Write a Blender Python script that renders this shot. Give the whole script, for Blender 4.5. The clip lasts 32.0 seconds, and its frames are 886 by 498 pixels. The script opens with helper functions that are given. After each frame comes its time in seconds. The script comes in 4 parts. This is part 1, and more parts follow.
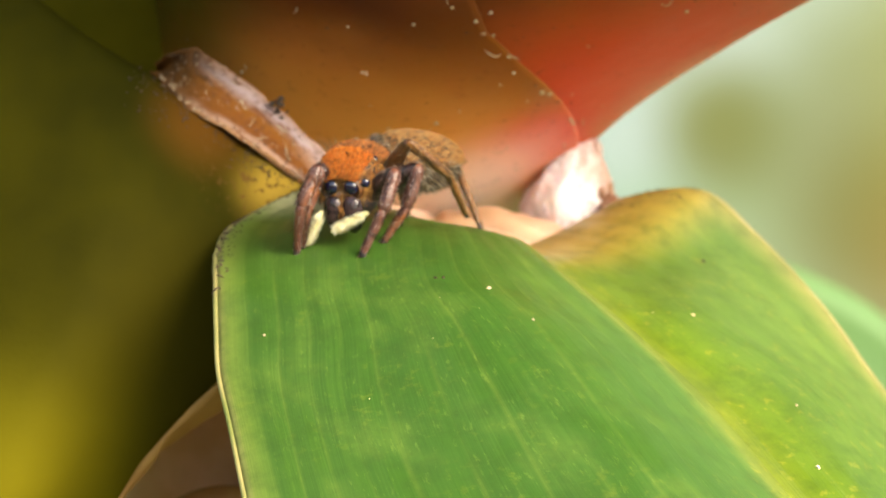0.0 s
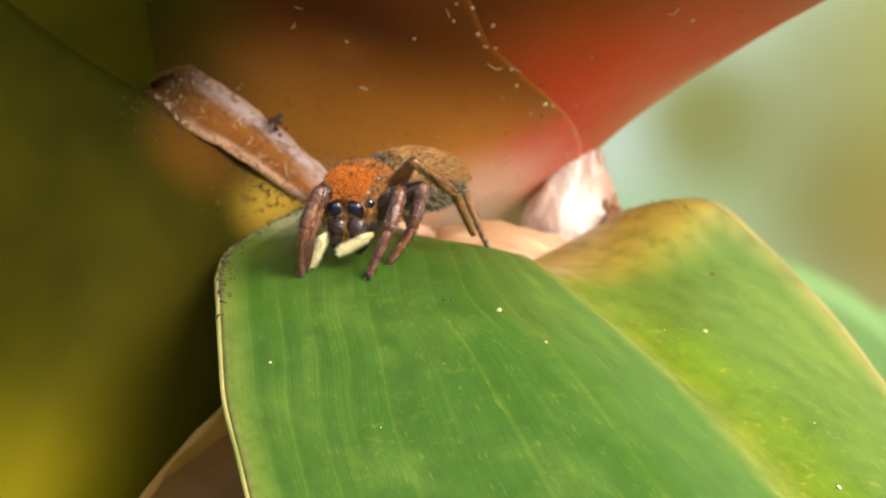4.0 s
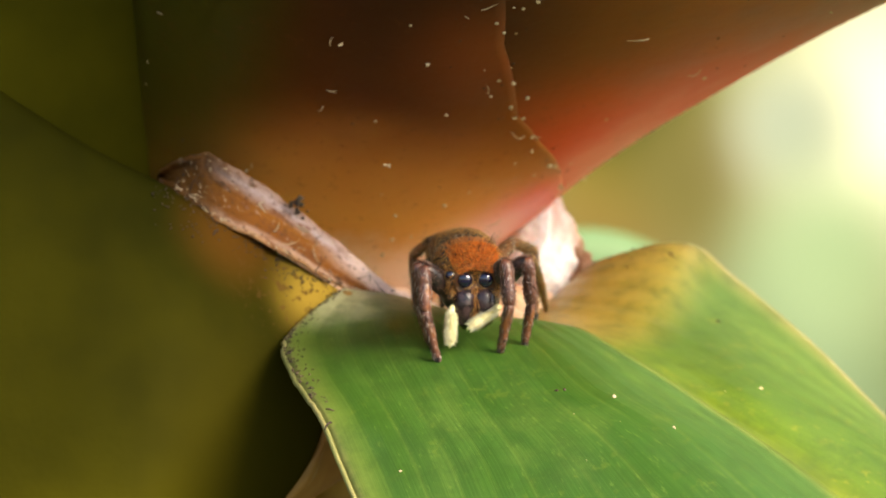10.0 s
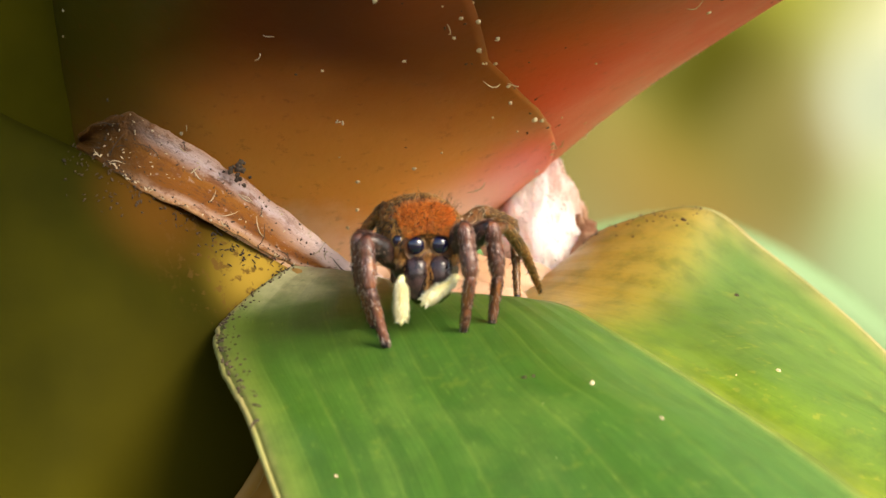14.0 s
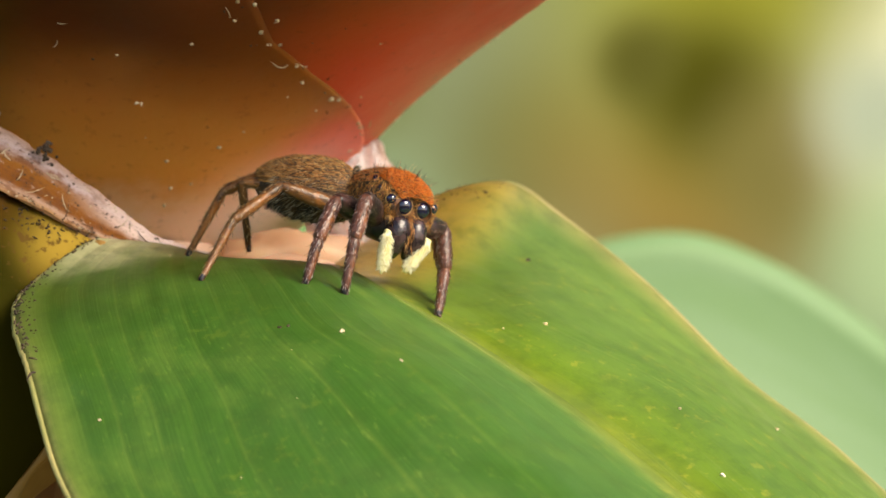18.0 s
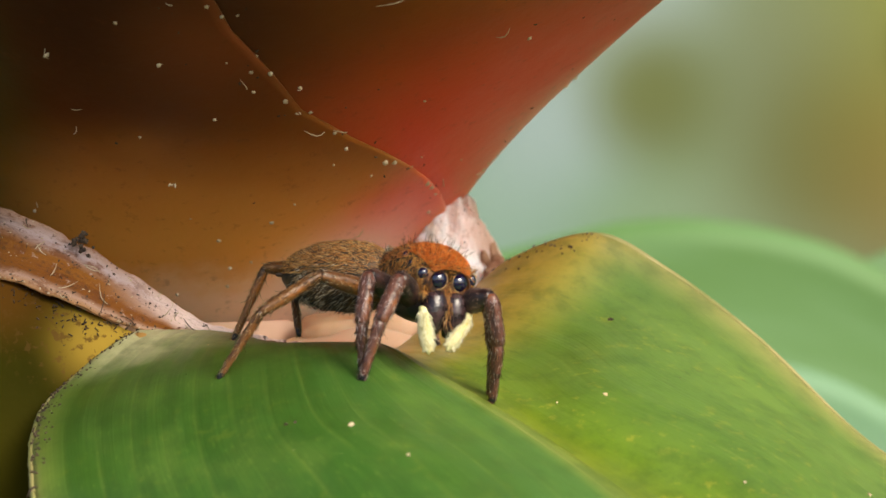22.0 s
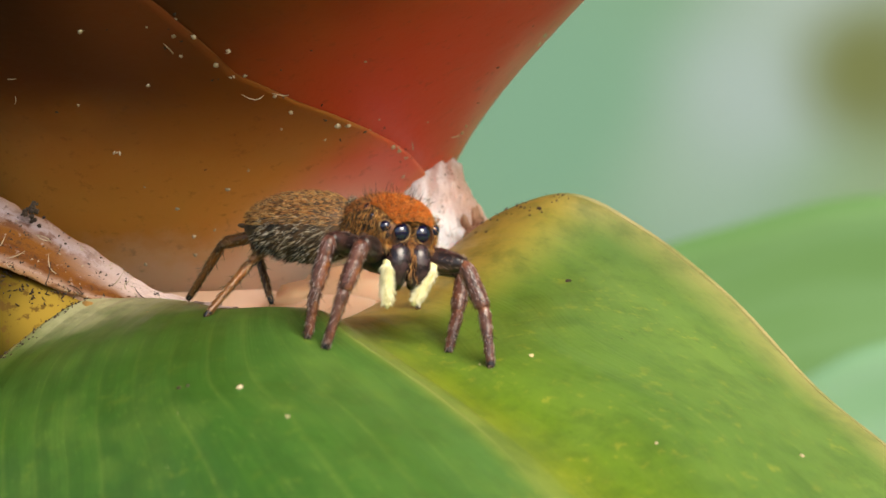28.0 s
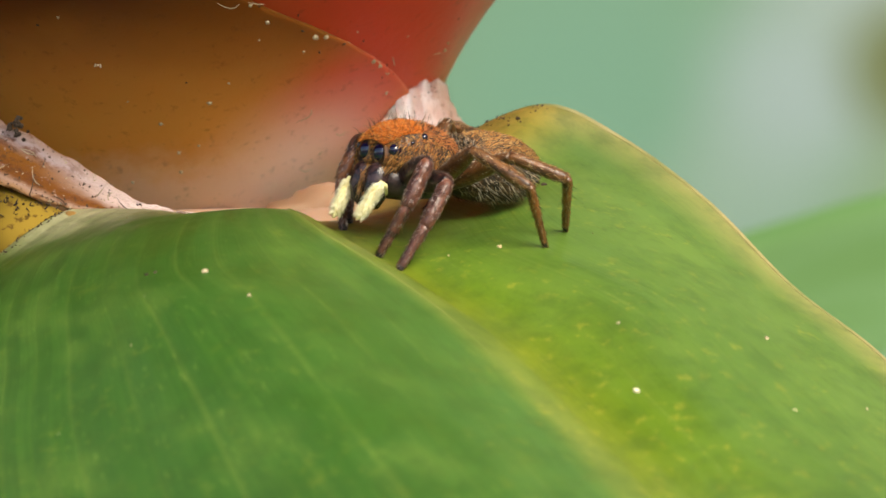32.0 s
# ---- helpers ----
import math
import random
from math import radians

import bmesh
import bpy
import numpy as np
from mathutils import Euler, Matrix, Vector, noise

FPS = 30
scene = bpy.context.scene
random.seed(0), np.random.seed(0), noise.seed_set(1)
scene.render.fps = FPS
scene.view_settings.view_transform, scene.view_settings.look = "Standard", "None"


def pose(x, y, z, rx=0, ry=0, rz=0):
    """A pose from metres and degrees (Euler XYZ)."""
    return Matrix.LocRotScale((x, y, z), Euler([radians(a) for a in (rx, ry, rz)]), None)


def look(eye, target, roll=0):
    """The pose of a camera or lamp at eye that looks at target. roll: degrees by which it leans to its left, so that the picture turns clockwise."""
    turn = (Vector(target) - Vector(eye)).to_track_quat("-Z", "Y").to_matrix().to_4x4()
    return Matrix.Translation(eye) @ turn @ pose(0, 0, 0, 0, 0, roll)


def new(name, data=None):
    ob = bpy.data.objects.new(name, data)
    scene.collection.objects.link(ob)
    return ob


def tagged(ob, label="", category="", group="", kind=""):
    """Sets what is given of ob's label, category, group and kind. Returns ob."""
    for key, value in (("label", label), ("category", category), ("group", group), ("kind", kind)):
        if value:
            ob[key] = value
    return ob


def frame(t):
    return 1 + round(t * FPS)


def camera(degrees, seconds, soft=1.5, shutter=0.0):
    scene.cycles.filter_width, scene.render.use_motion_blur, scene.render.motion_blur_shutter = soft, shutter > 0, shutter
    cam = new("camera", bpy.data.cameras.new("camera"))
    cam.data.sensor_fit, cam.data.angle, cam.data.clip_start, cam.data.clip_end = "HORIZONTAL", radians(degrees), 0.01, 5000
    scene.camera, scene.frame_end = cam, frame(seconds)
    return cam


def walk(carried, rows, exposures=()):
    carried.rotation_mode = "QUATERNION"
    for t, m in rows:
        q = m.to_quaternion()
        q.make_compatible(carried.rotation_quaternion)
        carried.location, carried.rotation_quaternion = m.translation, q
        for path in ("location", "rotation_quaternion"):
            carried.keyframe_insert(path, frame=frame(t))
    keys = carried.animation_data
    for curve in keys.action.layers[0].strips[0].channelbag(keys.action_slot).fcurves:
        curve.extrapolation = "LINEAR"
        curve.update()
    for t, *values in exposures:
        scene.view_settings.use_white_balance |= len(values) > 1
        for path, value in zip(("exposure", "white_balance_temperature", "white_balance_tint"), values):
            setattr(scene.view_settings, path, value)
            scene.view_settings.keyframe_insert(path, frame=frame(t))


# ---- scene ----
cam = camera(20.0, 32.0, soft=1.5)
# A close-up lens with a small, fixed focus.
cam.data.dof.use_dof = True
cam.data.dof.focus_distance = 0.0735
cam.data.dof.aperture_fstop = 145.0
PATH = [
    (0, (0.00140, -0.08229, 0.49779), (-0.00127, -0.00237, 0.50022), 9.80),
    (0.5, (-0.00059, -0.08261, 0.49755), (-0.00218, -0.00268, 0.50047), 9.54),
    (1, (-0.00151, -0.08057, 0.49792), (-0.00245, -0.00063, 0.50076), 9.39),
    (1.5, (-0.00072, -0.07978, 0.49817), (-0.00169, 0.00016, 0.50113), 9.24),
    (2, (-0.00012, -0.08033, 0.49858), (-0.00092, -0.00037, 0.50105), 9.06),
    (2.5, (-0.00052, -0.08079, 0.49839), (-0.00157, -0.00084, 0.50103), 9.01),
    (4.5, (0.00057, -0.08047, 0.49881), (-0.00123, -0.00051, 0.50065), 8.77),
    (5, (0.00095, -0.08203, 0.49861), (-0.00051, -0.00206, 0.50026), 8.79),
    (5.5, (0.00061, -0.08692, 0.49713), (0.00029, -0.00695, 0.49895), 8.30),
    (6, (-0.00066, -0.09085, 0.49707), (-0.00019, -0.01089, 0.49930), 7.65),
    (6.5, (-0.01072, -0.09321, 0.50002), (-0.00239, -0.01368, 0.50252), 7.22),
    (7, (-0.01630, -0.09108, 0.50157), (-0.00131, -0.01250, 0.50231), 6.97),
    (7.5, (-0.02112, -0.09187, 0.50047), (-0.00190, -0.01422, 0.50056), 6.43),
    (8, (-0.02479, -0.09525, 0.50015), (-0.00365, -0.01809, 0.49988), 5.83),
    (8.5, (-0.02669, -0.09458, 0.50017), (-0.00628, -0.01724, 0.50078), 5.46),
    (9, (-0.02485, -0.09047, 0.50148), (-0.00512, -0.01294, 0.50251), 5.22),
    (9.5, (-0.02223, -0.08196, 0.50195), (-0.00395, -0.00409, 0.50327), 4.92),
    (10, (-0.02154, -0.07785, 0.50216), (-0.00442, 0.00029, 0.50336), 4.46),
    (10.5, (-0.02039, -0.07601, 0.50156), (-0.00365, 0.00221, 0.50259), 4.23),
    (11, (-0.01922, -0.07315, 0.50166), (-0.00264, 0.00511, 0.50220), 3.81),
    (11.5, (-0.01824, -0.07237, 0.50101), (-0.00171, 0.00589, 0.50252), 3.57),
    (12, (-0.01598, -0.07262, 0.50053), (-0.00099, 0.00593, 0.50292), 3.46),
    (12.5, (-0.01515, -0.07189, 0.50088), (-0.00125, 0.00687, 0.50301), 3.31),
    (13, (-0.01442, -0.06932, 0.50128), (-0.00150, 0.00962, 0.50258), 3.14),
    (13.5, (-0.01441, -0.06715, 0.50171), (-0.00110, 0.01173, 0.50265), 3.17),
    (15.5, (-0.01298, -0.06941, 0.50137), (-0.00080, 0.00965, 0.50269), 3.01),
    (16, (-0.01181, -0.07039, 0.50092), (-0.00039, 0.00877, 0.50275), 2.94),
    (16.5, (-0.01039, -0.07230, 0.50026), (-0.00019, 0.00701, 0.50260), 2.82),
    (17, (-0.00883, -0.07349, 0.49949), (0.00212, 0.00573, 0.50163), 2.48),
    (17.5, (-0.00646, -0.07365, 0.49955), (0.00474, 0.00554, 0.50135), 2.10),
    (18, (-0.00631, -0.07381, 0.49964), (0.00442, 0.00543, 0.50187), 1.87),
    (18.5, (-0.00446, -0.07327, 0.49929), (0.00562, 0.00606, 0.50180), 1.51),
    (19, (-0.00346, -0.07347, 0.49949), (0.00595, 0.00593, 0.50215), 1.11),
    (19.5, (-0.00257, -0.07281, 0.49954), (0.00605, 0.00665, 0.50300), 0.77),
    (20, (-0.00087, -0.07217, 0.49966), (0.00621, 0.00745, 0.50300), 0.42),
    (20.5, (0.00043, -0.07103, 0.49963), (0.00465, 0.00881, 0.50249), -0.28),
    (21, (0.00218, -0.06922, 0.50087), (0.00481, 0.01072, 0.50284), -0.85),
    (21.5, (0.00435, -0.06843, 0.50121), (0.00379, 0.01153, 0.50348), -1.20),
    (22, (0.00458, -0.06879, 0.50184), (0.00255, 0.01116, 0.50410), -1.88),
    (22.5, (0.00772, -0.06948, 0.50062), (0.00461, 0.01044, 0.50263), -1.89),
    (23, (0.00886, -0.07024, 0.50060), (0.00482, 0.00966, 0.50135), -2.05),
    (23.5, (0.00996, -0.07019, 0.50014), (0.00345, 0.00953, 0.50146), -2.46),
    (24, (0.01082, -0.06862, 0.50050), (0.00318, 0.01100, 0.50199), -2.66),
    (24.5, (0.01310, -0.06750, 0.49988), (0.00391, 0.01196, 0.50133), -2.69),
    (25, (0.01448, -0.06779, 0.49986), (0.00281, 0.01134, 0.50127), -2.81),
    (25.5, (0.01647, -0.06824, 0.49976), (0.00369, 0.01072, 0.50138), -2.94),
    (27.5, (0.01484, -0.06686, 0.50048), (0.00302, 0.01222, 0.50298), -2.71),
    (28, (0.01528, -0.06643, 0.50056), (0.00332, 0.01263, 0.50297), -2.75),
    (28.5, (0.01542, -0.06528, 0.50111), (0.00319, 0.01375, 0.50291), -3.15),
    (29, (0.01664, -0.06479, 0.50099), (0.00494, 0.01434, 0.50214), -3.15),
    (29.5, (0.01656, -0.06427, 0.50062), (0.00544, 0.01496, 0.50126), -3.25),
    (30, (0.01738, -0.06448, 0.50028), (0.00538, 0.01461, 0.49992), -3.21),
    (30.5, (0.01681, -0.06484, 0.49896), (0.00433, 0.01417, 0.49986), -3.31),
    (31, (0.01701, -0.06450, 0.49823), (0.00432, 0.01447, 0.49998), -3.40),
    (31.5, (0.01749, -0.06612, 0.49688), (0.00474, 0.01282, 0.49956), -3.49),
    (32, (0.01814, -0.06671, 0.49625), (0.00384, 0.01190, 0.50013), -3.56),
]
walk(cam, [(t, look(eye, target, roll)) for t, eye, target, roll in PATH], [(0, 1.38, 7400, 9), (1, 1.22, 7400, 9), (2, 1.2, 7400, 9), (5, 1.23, 7400, 9), (6.5, 0.98, 7400, 9), (9, 1.10, 7400, 9), (11, 1.26, 7400, 9), (13, 1.27, 7400, 9), (16, 1.25, 7400, 9), (17.2, 1.1, 7300, 9), (18.3, 0.83, 7200, 9), (23, 0.66, 6850, 9), (32, 0.72, 6850, 9)])

# ---- world and light ----
world = bpy.data.worlds.new("world")
scene.world = world
world.use_nodes = True
SUN_UP, SUN_TURN = 39.0, 138.0   # degrees over the horizon; degrees from +y towards +x
wn = world.node_tree.nodes
sky = wn.new("ShaderNodeTexSky")
sky.sky_type = 'NISHITA'
sky.sun_disc = False
sky.sun_elevation = radians(SUN_UP)
sky.sun_rotation = radians(SUN_TURN)
sky.air_density, sky.dust_density = 1.0, 2.0
world.node_tree.links.new(sky.outputs[0], wn["Background"].inputs[0])
wn["Background"].inputs[1].default_value = 0.15
sun_data = bpy.data.lights.new("sun", 'SUN')
sun_data.energy, sun_data.angle, sun_data.color = 3.3, radians(35), (1.0, 0.93, 0.80)
sun = new("sun", sun_data)
_su, _st = radians(SUN_UP), radians(SUN_TURN)
sun.matrix_basis = look((0.4 * math.sin(_st) * math.cos(_su), 0.4 * math.cos(_st) * math.cos(_su), 0.5 + 0.4 * math.sin(_su)), (0, 0, 0.5))


# ---- plan: one plan unit is 20 mm; the leaf lies half a metre over the ground ----
UNIT, LIFT = 0.02, 0.5


def at(x, y, z):
    return Vector(((x - 0.1) * UNIT, (y + 2.1) * UNIT, z * UNIT + LIFT))


# ---- materials ----
class Mat:
    """A node material with short calls."""

    def __init__(self, name, rough=0.6, **inputs):
        self.m = bpy.data.materials.new(name)
        self.m.use_nodes = True
        self.t = self.m.node_tree
        self.b = self.t.nodes["Principled BSDF"]
        self.b.inputs["Roughness"].default_value = rough
        for key, value in inputs.items():
            self.b.inputs[key.replace("_", " ")].default_value = value

    def node(self, kind, **props):
        n = self.t.nodes.new("ShaderNode" + kind)
        for key, value in props.items():
            if key in n.inputs:
                n.inputs[key].default_value = value
        return n

    def link(self, a, b):
        self.t.links.new(a, b)

    def coords(self, which="Object", scale=(1, 1, 1), at=(0, 0, 0)):
        c = self.node("TexCoord")
        m = self.node("Mapping")
        m.inputs["Scale"].default_value = scale
        m.inputs["Location"].default_value = at
        self.link(c.outputs[which], m.inputs["Vector"])
        return m.outputs["Vector"]

    def noise(self, vec, scale, detail=4.0, rough=0.6, warp=0.0):
        n = self.node("TexNoise", Scale=scale, Detail=detail, Roughness=rough, Distortion=warp)
        self.link(vec, n.inputs["Vector"])
        return n.outputs["Fac"]

    def ramp(self, fac, stops, smooth=True):
        r = self.node("ValToRGB")
        e = r.color_ramp.elements
        r.color_ramp.interpolation = 'EASE' if smooth else 'LINEAR'
        e[0].position, e[1].position = stops[0][0], stops[-1][0]
        for pos, _ in stops[1:-1]:
            e.new(pos)
        for pos, col in stops:
            k = min(range(len(e)), key=lambda n: abs(e[n].position - pos))
            e[k].color = (*col, 1) if isinstance(col, tuple) else (col, col, col, 1)
        self.link(fac, r.inputs["Fac"])
        return r.outputs["Color"]

    def mix(self, fac, a, b, how='MIX'):
        n = self.t.nodes.new("ShaderNodeMix")
        n.data_type, n.blend_type = 'RGBA', how
        for value, sock in ((fac, n.inputs[0]), (a, n.inputs[6]), (b, n.inputs[7])):
            if isinstance(value, (int, float)):
                sock.default_value = value
            elif isinstance(value, tuple):
                sock.default_value = (*value, 1)
            else:
                self.link(value, sock)
        return n.outputs[2]

    def math(self, op, a, b=0.0):
        n = self.t.nodes.new("ShaderNodeMath")
        n.operation = op
        for value, sock in ((a, n.inputs[0]), (b, n.inputs[1])):
            if isinstance(value, (int, float)):
                sock.default_value = value
            else:
                self.link(value, sock)
        return n.outputs[0]

    def xyz(self, vec):
        n = self.t.nodes.new("ShaderNodeSeparateXYZ")
        self.link(vec, n.inputs[0])
        return n.outputs

    def near(self, vec, place, radius, soft=1.0):
        """1 at a place, falling softly to 0 at a radius."""
        d = self.t.nodes.new("ShaderNodeVectorMath")
        d.operation = 'DISTANCE'
        self.link(vec, d.inputs[0])
        d.inputs[1].default_value = place
        n = self.t.nodes.new("ShaderNodeMapRange")
        n.interpolation_type = 'SMOOTHERSTEP'
        self.link(d.outputs["Value"], n.inputs[0])
        n.inputs[1].default_value, n.inputs[2].default_value = radius * (1 - soft), radius
        n.inputs[3].default_value, n.inputs[4].default_value = 1.0, 0.0
        return n.outputs[0]

    def color(self, sock):
        if isinstance(sock, tuple):
            self.b.inputs["Base Color"].default_value = (*sock, 1)
        else:
            self.link(sock, self.b.inputs["Base Color"])
        return self

    def rough(self, sock):
        self.link(sock, self.b.inputs["Roughness"])
        return self

    def bump(self, fac, depth, strength=1.0):
        n = self.node("Bump", Strength=strength, Distance=depth)
        self.link(fac, n.inputs["Height"])
        self.link(n.outputs["Normal"], self.b.inputs["Normal"])
        return self


def leaf_material():
    m = Mat("leaf_green", 0.42)
    m.b.inputs["Specular IOR Level"].default_value = 0.35
    uv = m.coords("UV")
    u, v = m.xyz(uv)[0], m.xyz(uv)[1]
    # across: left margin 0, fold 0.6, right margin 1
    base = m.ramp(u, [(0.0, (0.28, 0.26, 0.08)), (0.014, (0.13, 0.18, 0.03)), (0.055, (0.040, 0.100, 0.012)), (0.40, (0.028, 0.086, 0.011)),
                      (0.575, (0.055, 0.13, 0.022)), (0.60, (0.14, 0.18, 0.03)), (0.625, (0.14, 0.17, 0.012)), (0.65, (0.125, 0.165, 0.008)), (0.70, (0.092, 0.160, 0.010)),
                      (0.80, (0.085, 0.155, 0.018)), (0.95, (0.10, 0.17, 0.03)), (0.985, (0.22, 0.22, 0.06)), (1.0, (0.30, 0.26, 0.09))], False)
    # parallel veins
    sway = m.math('MULTIPLY', m.noise(m.coords("UV", (5, 1.2, 1)), 1.0, 2.0), 0.05)
    lines = m.math('PINGPONG', m.math('ADD', u, sway), 0.024)
    thin = m.noise(m.coords("UV", (260, 2.0, 1)), 1.0, 2.0, 0.5)
    wide = m.noise(m.coords("UV", (11, 0.5, 1), (3, 0, 0)), 1.0, 1.0)
    lines = m.math('MULTIPLY', lines, 41.6)
    vein = m.math('MULTIPLY', m.ramp(lines, [(0.0, 0.0), (0.80, 0.0), (1.0, 0.24)]), m.ramp(m.noise(m.coords("UV", (14, 5, 1)), 1.0, 2.0), [(0.35, 0.2), (0.6, 1.0)]))
    c = m.mix(vein, base, (0.15, 0.21, 0.035))
    c = m.mix(m.ramp(wide, [(0.35, 0.0), (0.65, 0.22)]), c, (0.024, 0.080, 0.010))
    c = m.mix(m.ramp(thin, [(0.35, 0.0), (0.7, 0.10)]), c, (0.10, 0.19, 0.03))
    blotch = m.noise(m.coords("UV", (9, 7, 1), (1, 4, 0)), 1.0, 4.0)
    c = m.mix(m.ramp(blotch, [(0.48, 0.0), (0.66, 0.35)]), c, (0.10, 0.17, 0.02))
    # yellow towards the base of the right blade
    right = m.ramp(u, [(0.57, 0.0), (0.66, 1.0)])
    foot = m.ramp(v, [(0.0, 1.0), (0.17, 0.9), (0.33, 0.0)])
    c = m.mix(m.math('MULTIPLY', m.math('MULTIPLY', right, foot), 0.9), c, (0.42, 0.28, 0.05))
    foot2 = m.ramp(v, [(0.0, 1.0), (0.12, 0.9), (0.18, 0.35), (0.22, 0.0)])
    c = m.mix(m.math('MULTIPLY', m.math('SUBTRACT', 1.0, right), foot2), c, (0.36, 0.34, 0.17))
    pale = m.math('MULTIPLY', m.near(m.coords("Object"), at(-0.24, -1.80, 0.08), 0.0036, 0.9), m.ramp(m.noise(m.coords("Object"), 700, 4.0), [(0.3, 0.3), (0.6, 1.0)]))
    c = m.mix(pale, c, (0.44, 0.41, 0.22))
    speck = m.math('MULTIPLY', m.ramp(m.noise(m.coords("Object"), 2600, 3.0, 0.6), [(0.55, 0.0), (0.68, 0.5)]), m.ramp(m.noise(m.coords("Object"), 260, 3.0), [(0.42, 0.0), (0.62, 1.0)]))
    c = m.mix(m.math('MULTIPLY', speck, m.ramp(u, [(0.45, 0.25), (0.64, 1.0)])), c, (0.26, 0.26, 0.03))
    mottle = m.noise(m.coords("Object"), 900, 5.0, 0.7)
    c = m.mix(m.ramp(mottle, [(0.3, 0.45), (0.6, 0.0)]), c, (0.024, 0.062, 0.008))
    tiny = m.noise(m.coords("UV", (150, 40, 1)), 1.0, 4.0, 0.7)
    c = m.mix(m.ramp(tiny, [(0.56, 0.0), (0.72, 0.4)]), c, (0.13, 0.20, 0.035))
    c = m.mix(m.ramp(tiny, [(0.28, 0.35), (0.42, 0.0)]), c, (0.02, 0.055, 0.006))
    m.color(c)
    m.rough(m.ramp(blotch, [(0.3, 0.34), (0.7, 0.55)]))
    m.bump(m.math('ADD', m.math('MULTIPLY', lines, 0.7), m.math('MULTIPLY', thin, 0.3)), 0.00018, 0.25)
    m.b.inputs["Subsurface Weight"].default_value = 0.0
    return m.m


def stem_material(inner):
    m = Mat("stem_red_brown_inner" if inner else "stem_red_brown", 0.4)
    o = m.coords("Object")
    n1 = m.noise(o, 130, 4.0, 0.6)
    n2 = m.noise(o, 900, 5.0, 0.65)
    c = m.mix(m.ramp(n1, [(0.35, 0.0), (0.65, 1.0)]), (0.170, 0.031, 0.004), (0.28, 0.074, 0.009))
    # green shoulder, darker upper near side, tan foot, red flank
    c = m.mix(m.near(o, at(-1.0, -1.8, 0.70), 0.0195, 0.7), c, (0.045, 0.040, 0.004))
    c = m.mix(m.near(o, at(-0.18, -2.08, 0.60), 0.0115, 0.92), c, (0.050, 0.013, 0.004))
    # tan foot, its colour raised to offset the shade of the overhanging stem
    height = m.math('MULTIPLY', m.math('SUBTRACT', m.xyz(o)[2], LIFT + 0.0024), 1 / 0.0058)
    c = m.mix(m.ramp(m.math('ADD', height, m.math('MULTIPLY', m.math('SUBTRACT', n1, 0.5), 0.5)), [(0.0, 0.95), (0.25, 0.8), (1.0, 0.0)]), c, (0.80, 0.31, 0.062))
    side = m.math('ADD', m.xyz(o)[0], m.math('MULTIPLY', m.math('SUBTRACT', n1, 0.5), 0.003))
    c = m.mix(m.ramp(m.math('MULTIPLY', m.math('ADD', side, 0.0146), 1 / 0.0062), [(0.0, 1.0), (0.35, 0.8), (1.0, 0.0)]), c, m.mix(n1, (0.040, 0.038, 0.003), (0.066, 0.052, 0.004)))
    c = m.mix(m.ramp(m.math('ADD', height, m.math('MULTIPLY', m.math('SUBTRACT', n2, 0.5), 0.25)), [(0.0, 0.7), (0.30, 0.0)]), c, (0.88, 0.56, 0.40))
    if inner:
        c = m.mix(m.near(o, at(0.75, -1.5, 0.62), 0.012, 1.0), c, (0.36, 0.07, 0.022))
        c = m.mix(m.near(o, at(0.38, -1.58, 0.40), 0.0125, 0.9), c, (0.60, 0.05, 0.022))
    else:
        c = m.mix(m.near(o, at(0.17, -1.5, 0.26), 0.0046, 0.9), c, (0.72, 0.08, 0.04))
        c = m.mix(m.near(o, at(-0.05, -2.0, 0.55), 0.005, 1.0), c, (0.22, 0.05, 0.012))
    c = m.mix(m.near(o, at(0.12, -1.50, 0.07), 0.0056, 0.9), c, (0.90, 0.70, 0.62))
    c = m.mix(m.ramp(m.noise(o, 2200, 4.0, 0.7), [(0.25, 0.4), (0.44, 0.0)]), c, (0.12, 0.035, 0.010))
    m.color(c)
    m.rough(m.ramp(n1, [(0.3, 0.34), (0.7, 0.55)]))
    m.b.inputs["Specular IOR Level"].default_value = 0.16
    m.bump(n2, 0.0001, 0.25)
    m.b.inputs["Subsurface Weight"].default_value = 0.35
    m.b.inputs["Subsurface Radius"].default_value = (1.0, 0.45, 0.25)
    m.b.inputs["Subsurface Scale"].default_value = 0.0012
    return m.m


def plain(name, a, b, scale, rough=0.6, depth=0.0001, detail=4.0, lo=0.35, hi=0.65, spec=0.5):
    m = Mat(name, rough)
    m.b.inputs["Specular IOR Level"].default_value = spec
    o = m.coords("Object")
    n = m.noise(o, scale, detail)
    m.color(m.mix(m.ramp(n, [(lo, 0.0), (hi, 1.0)]), a, b))
    m.bump(m.noise(o, scale * 4, 3.0), depth, 0.5)
    return m.m


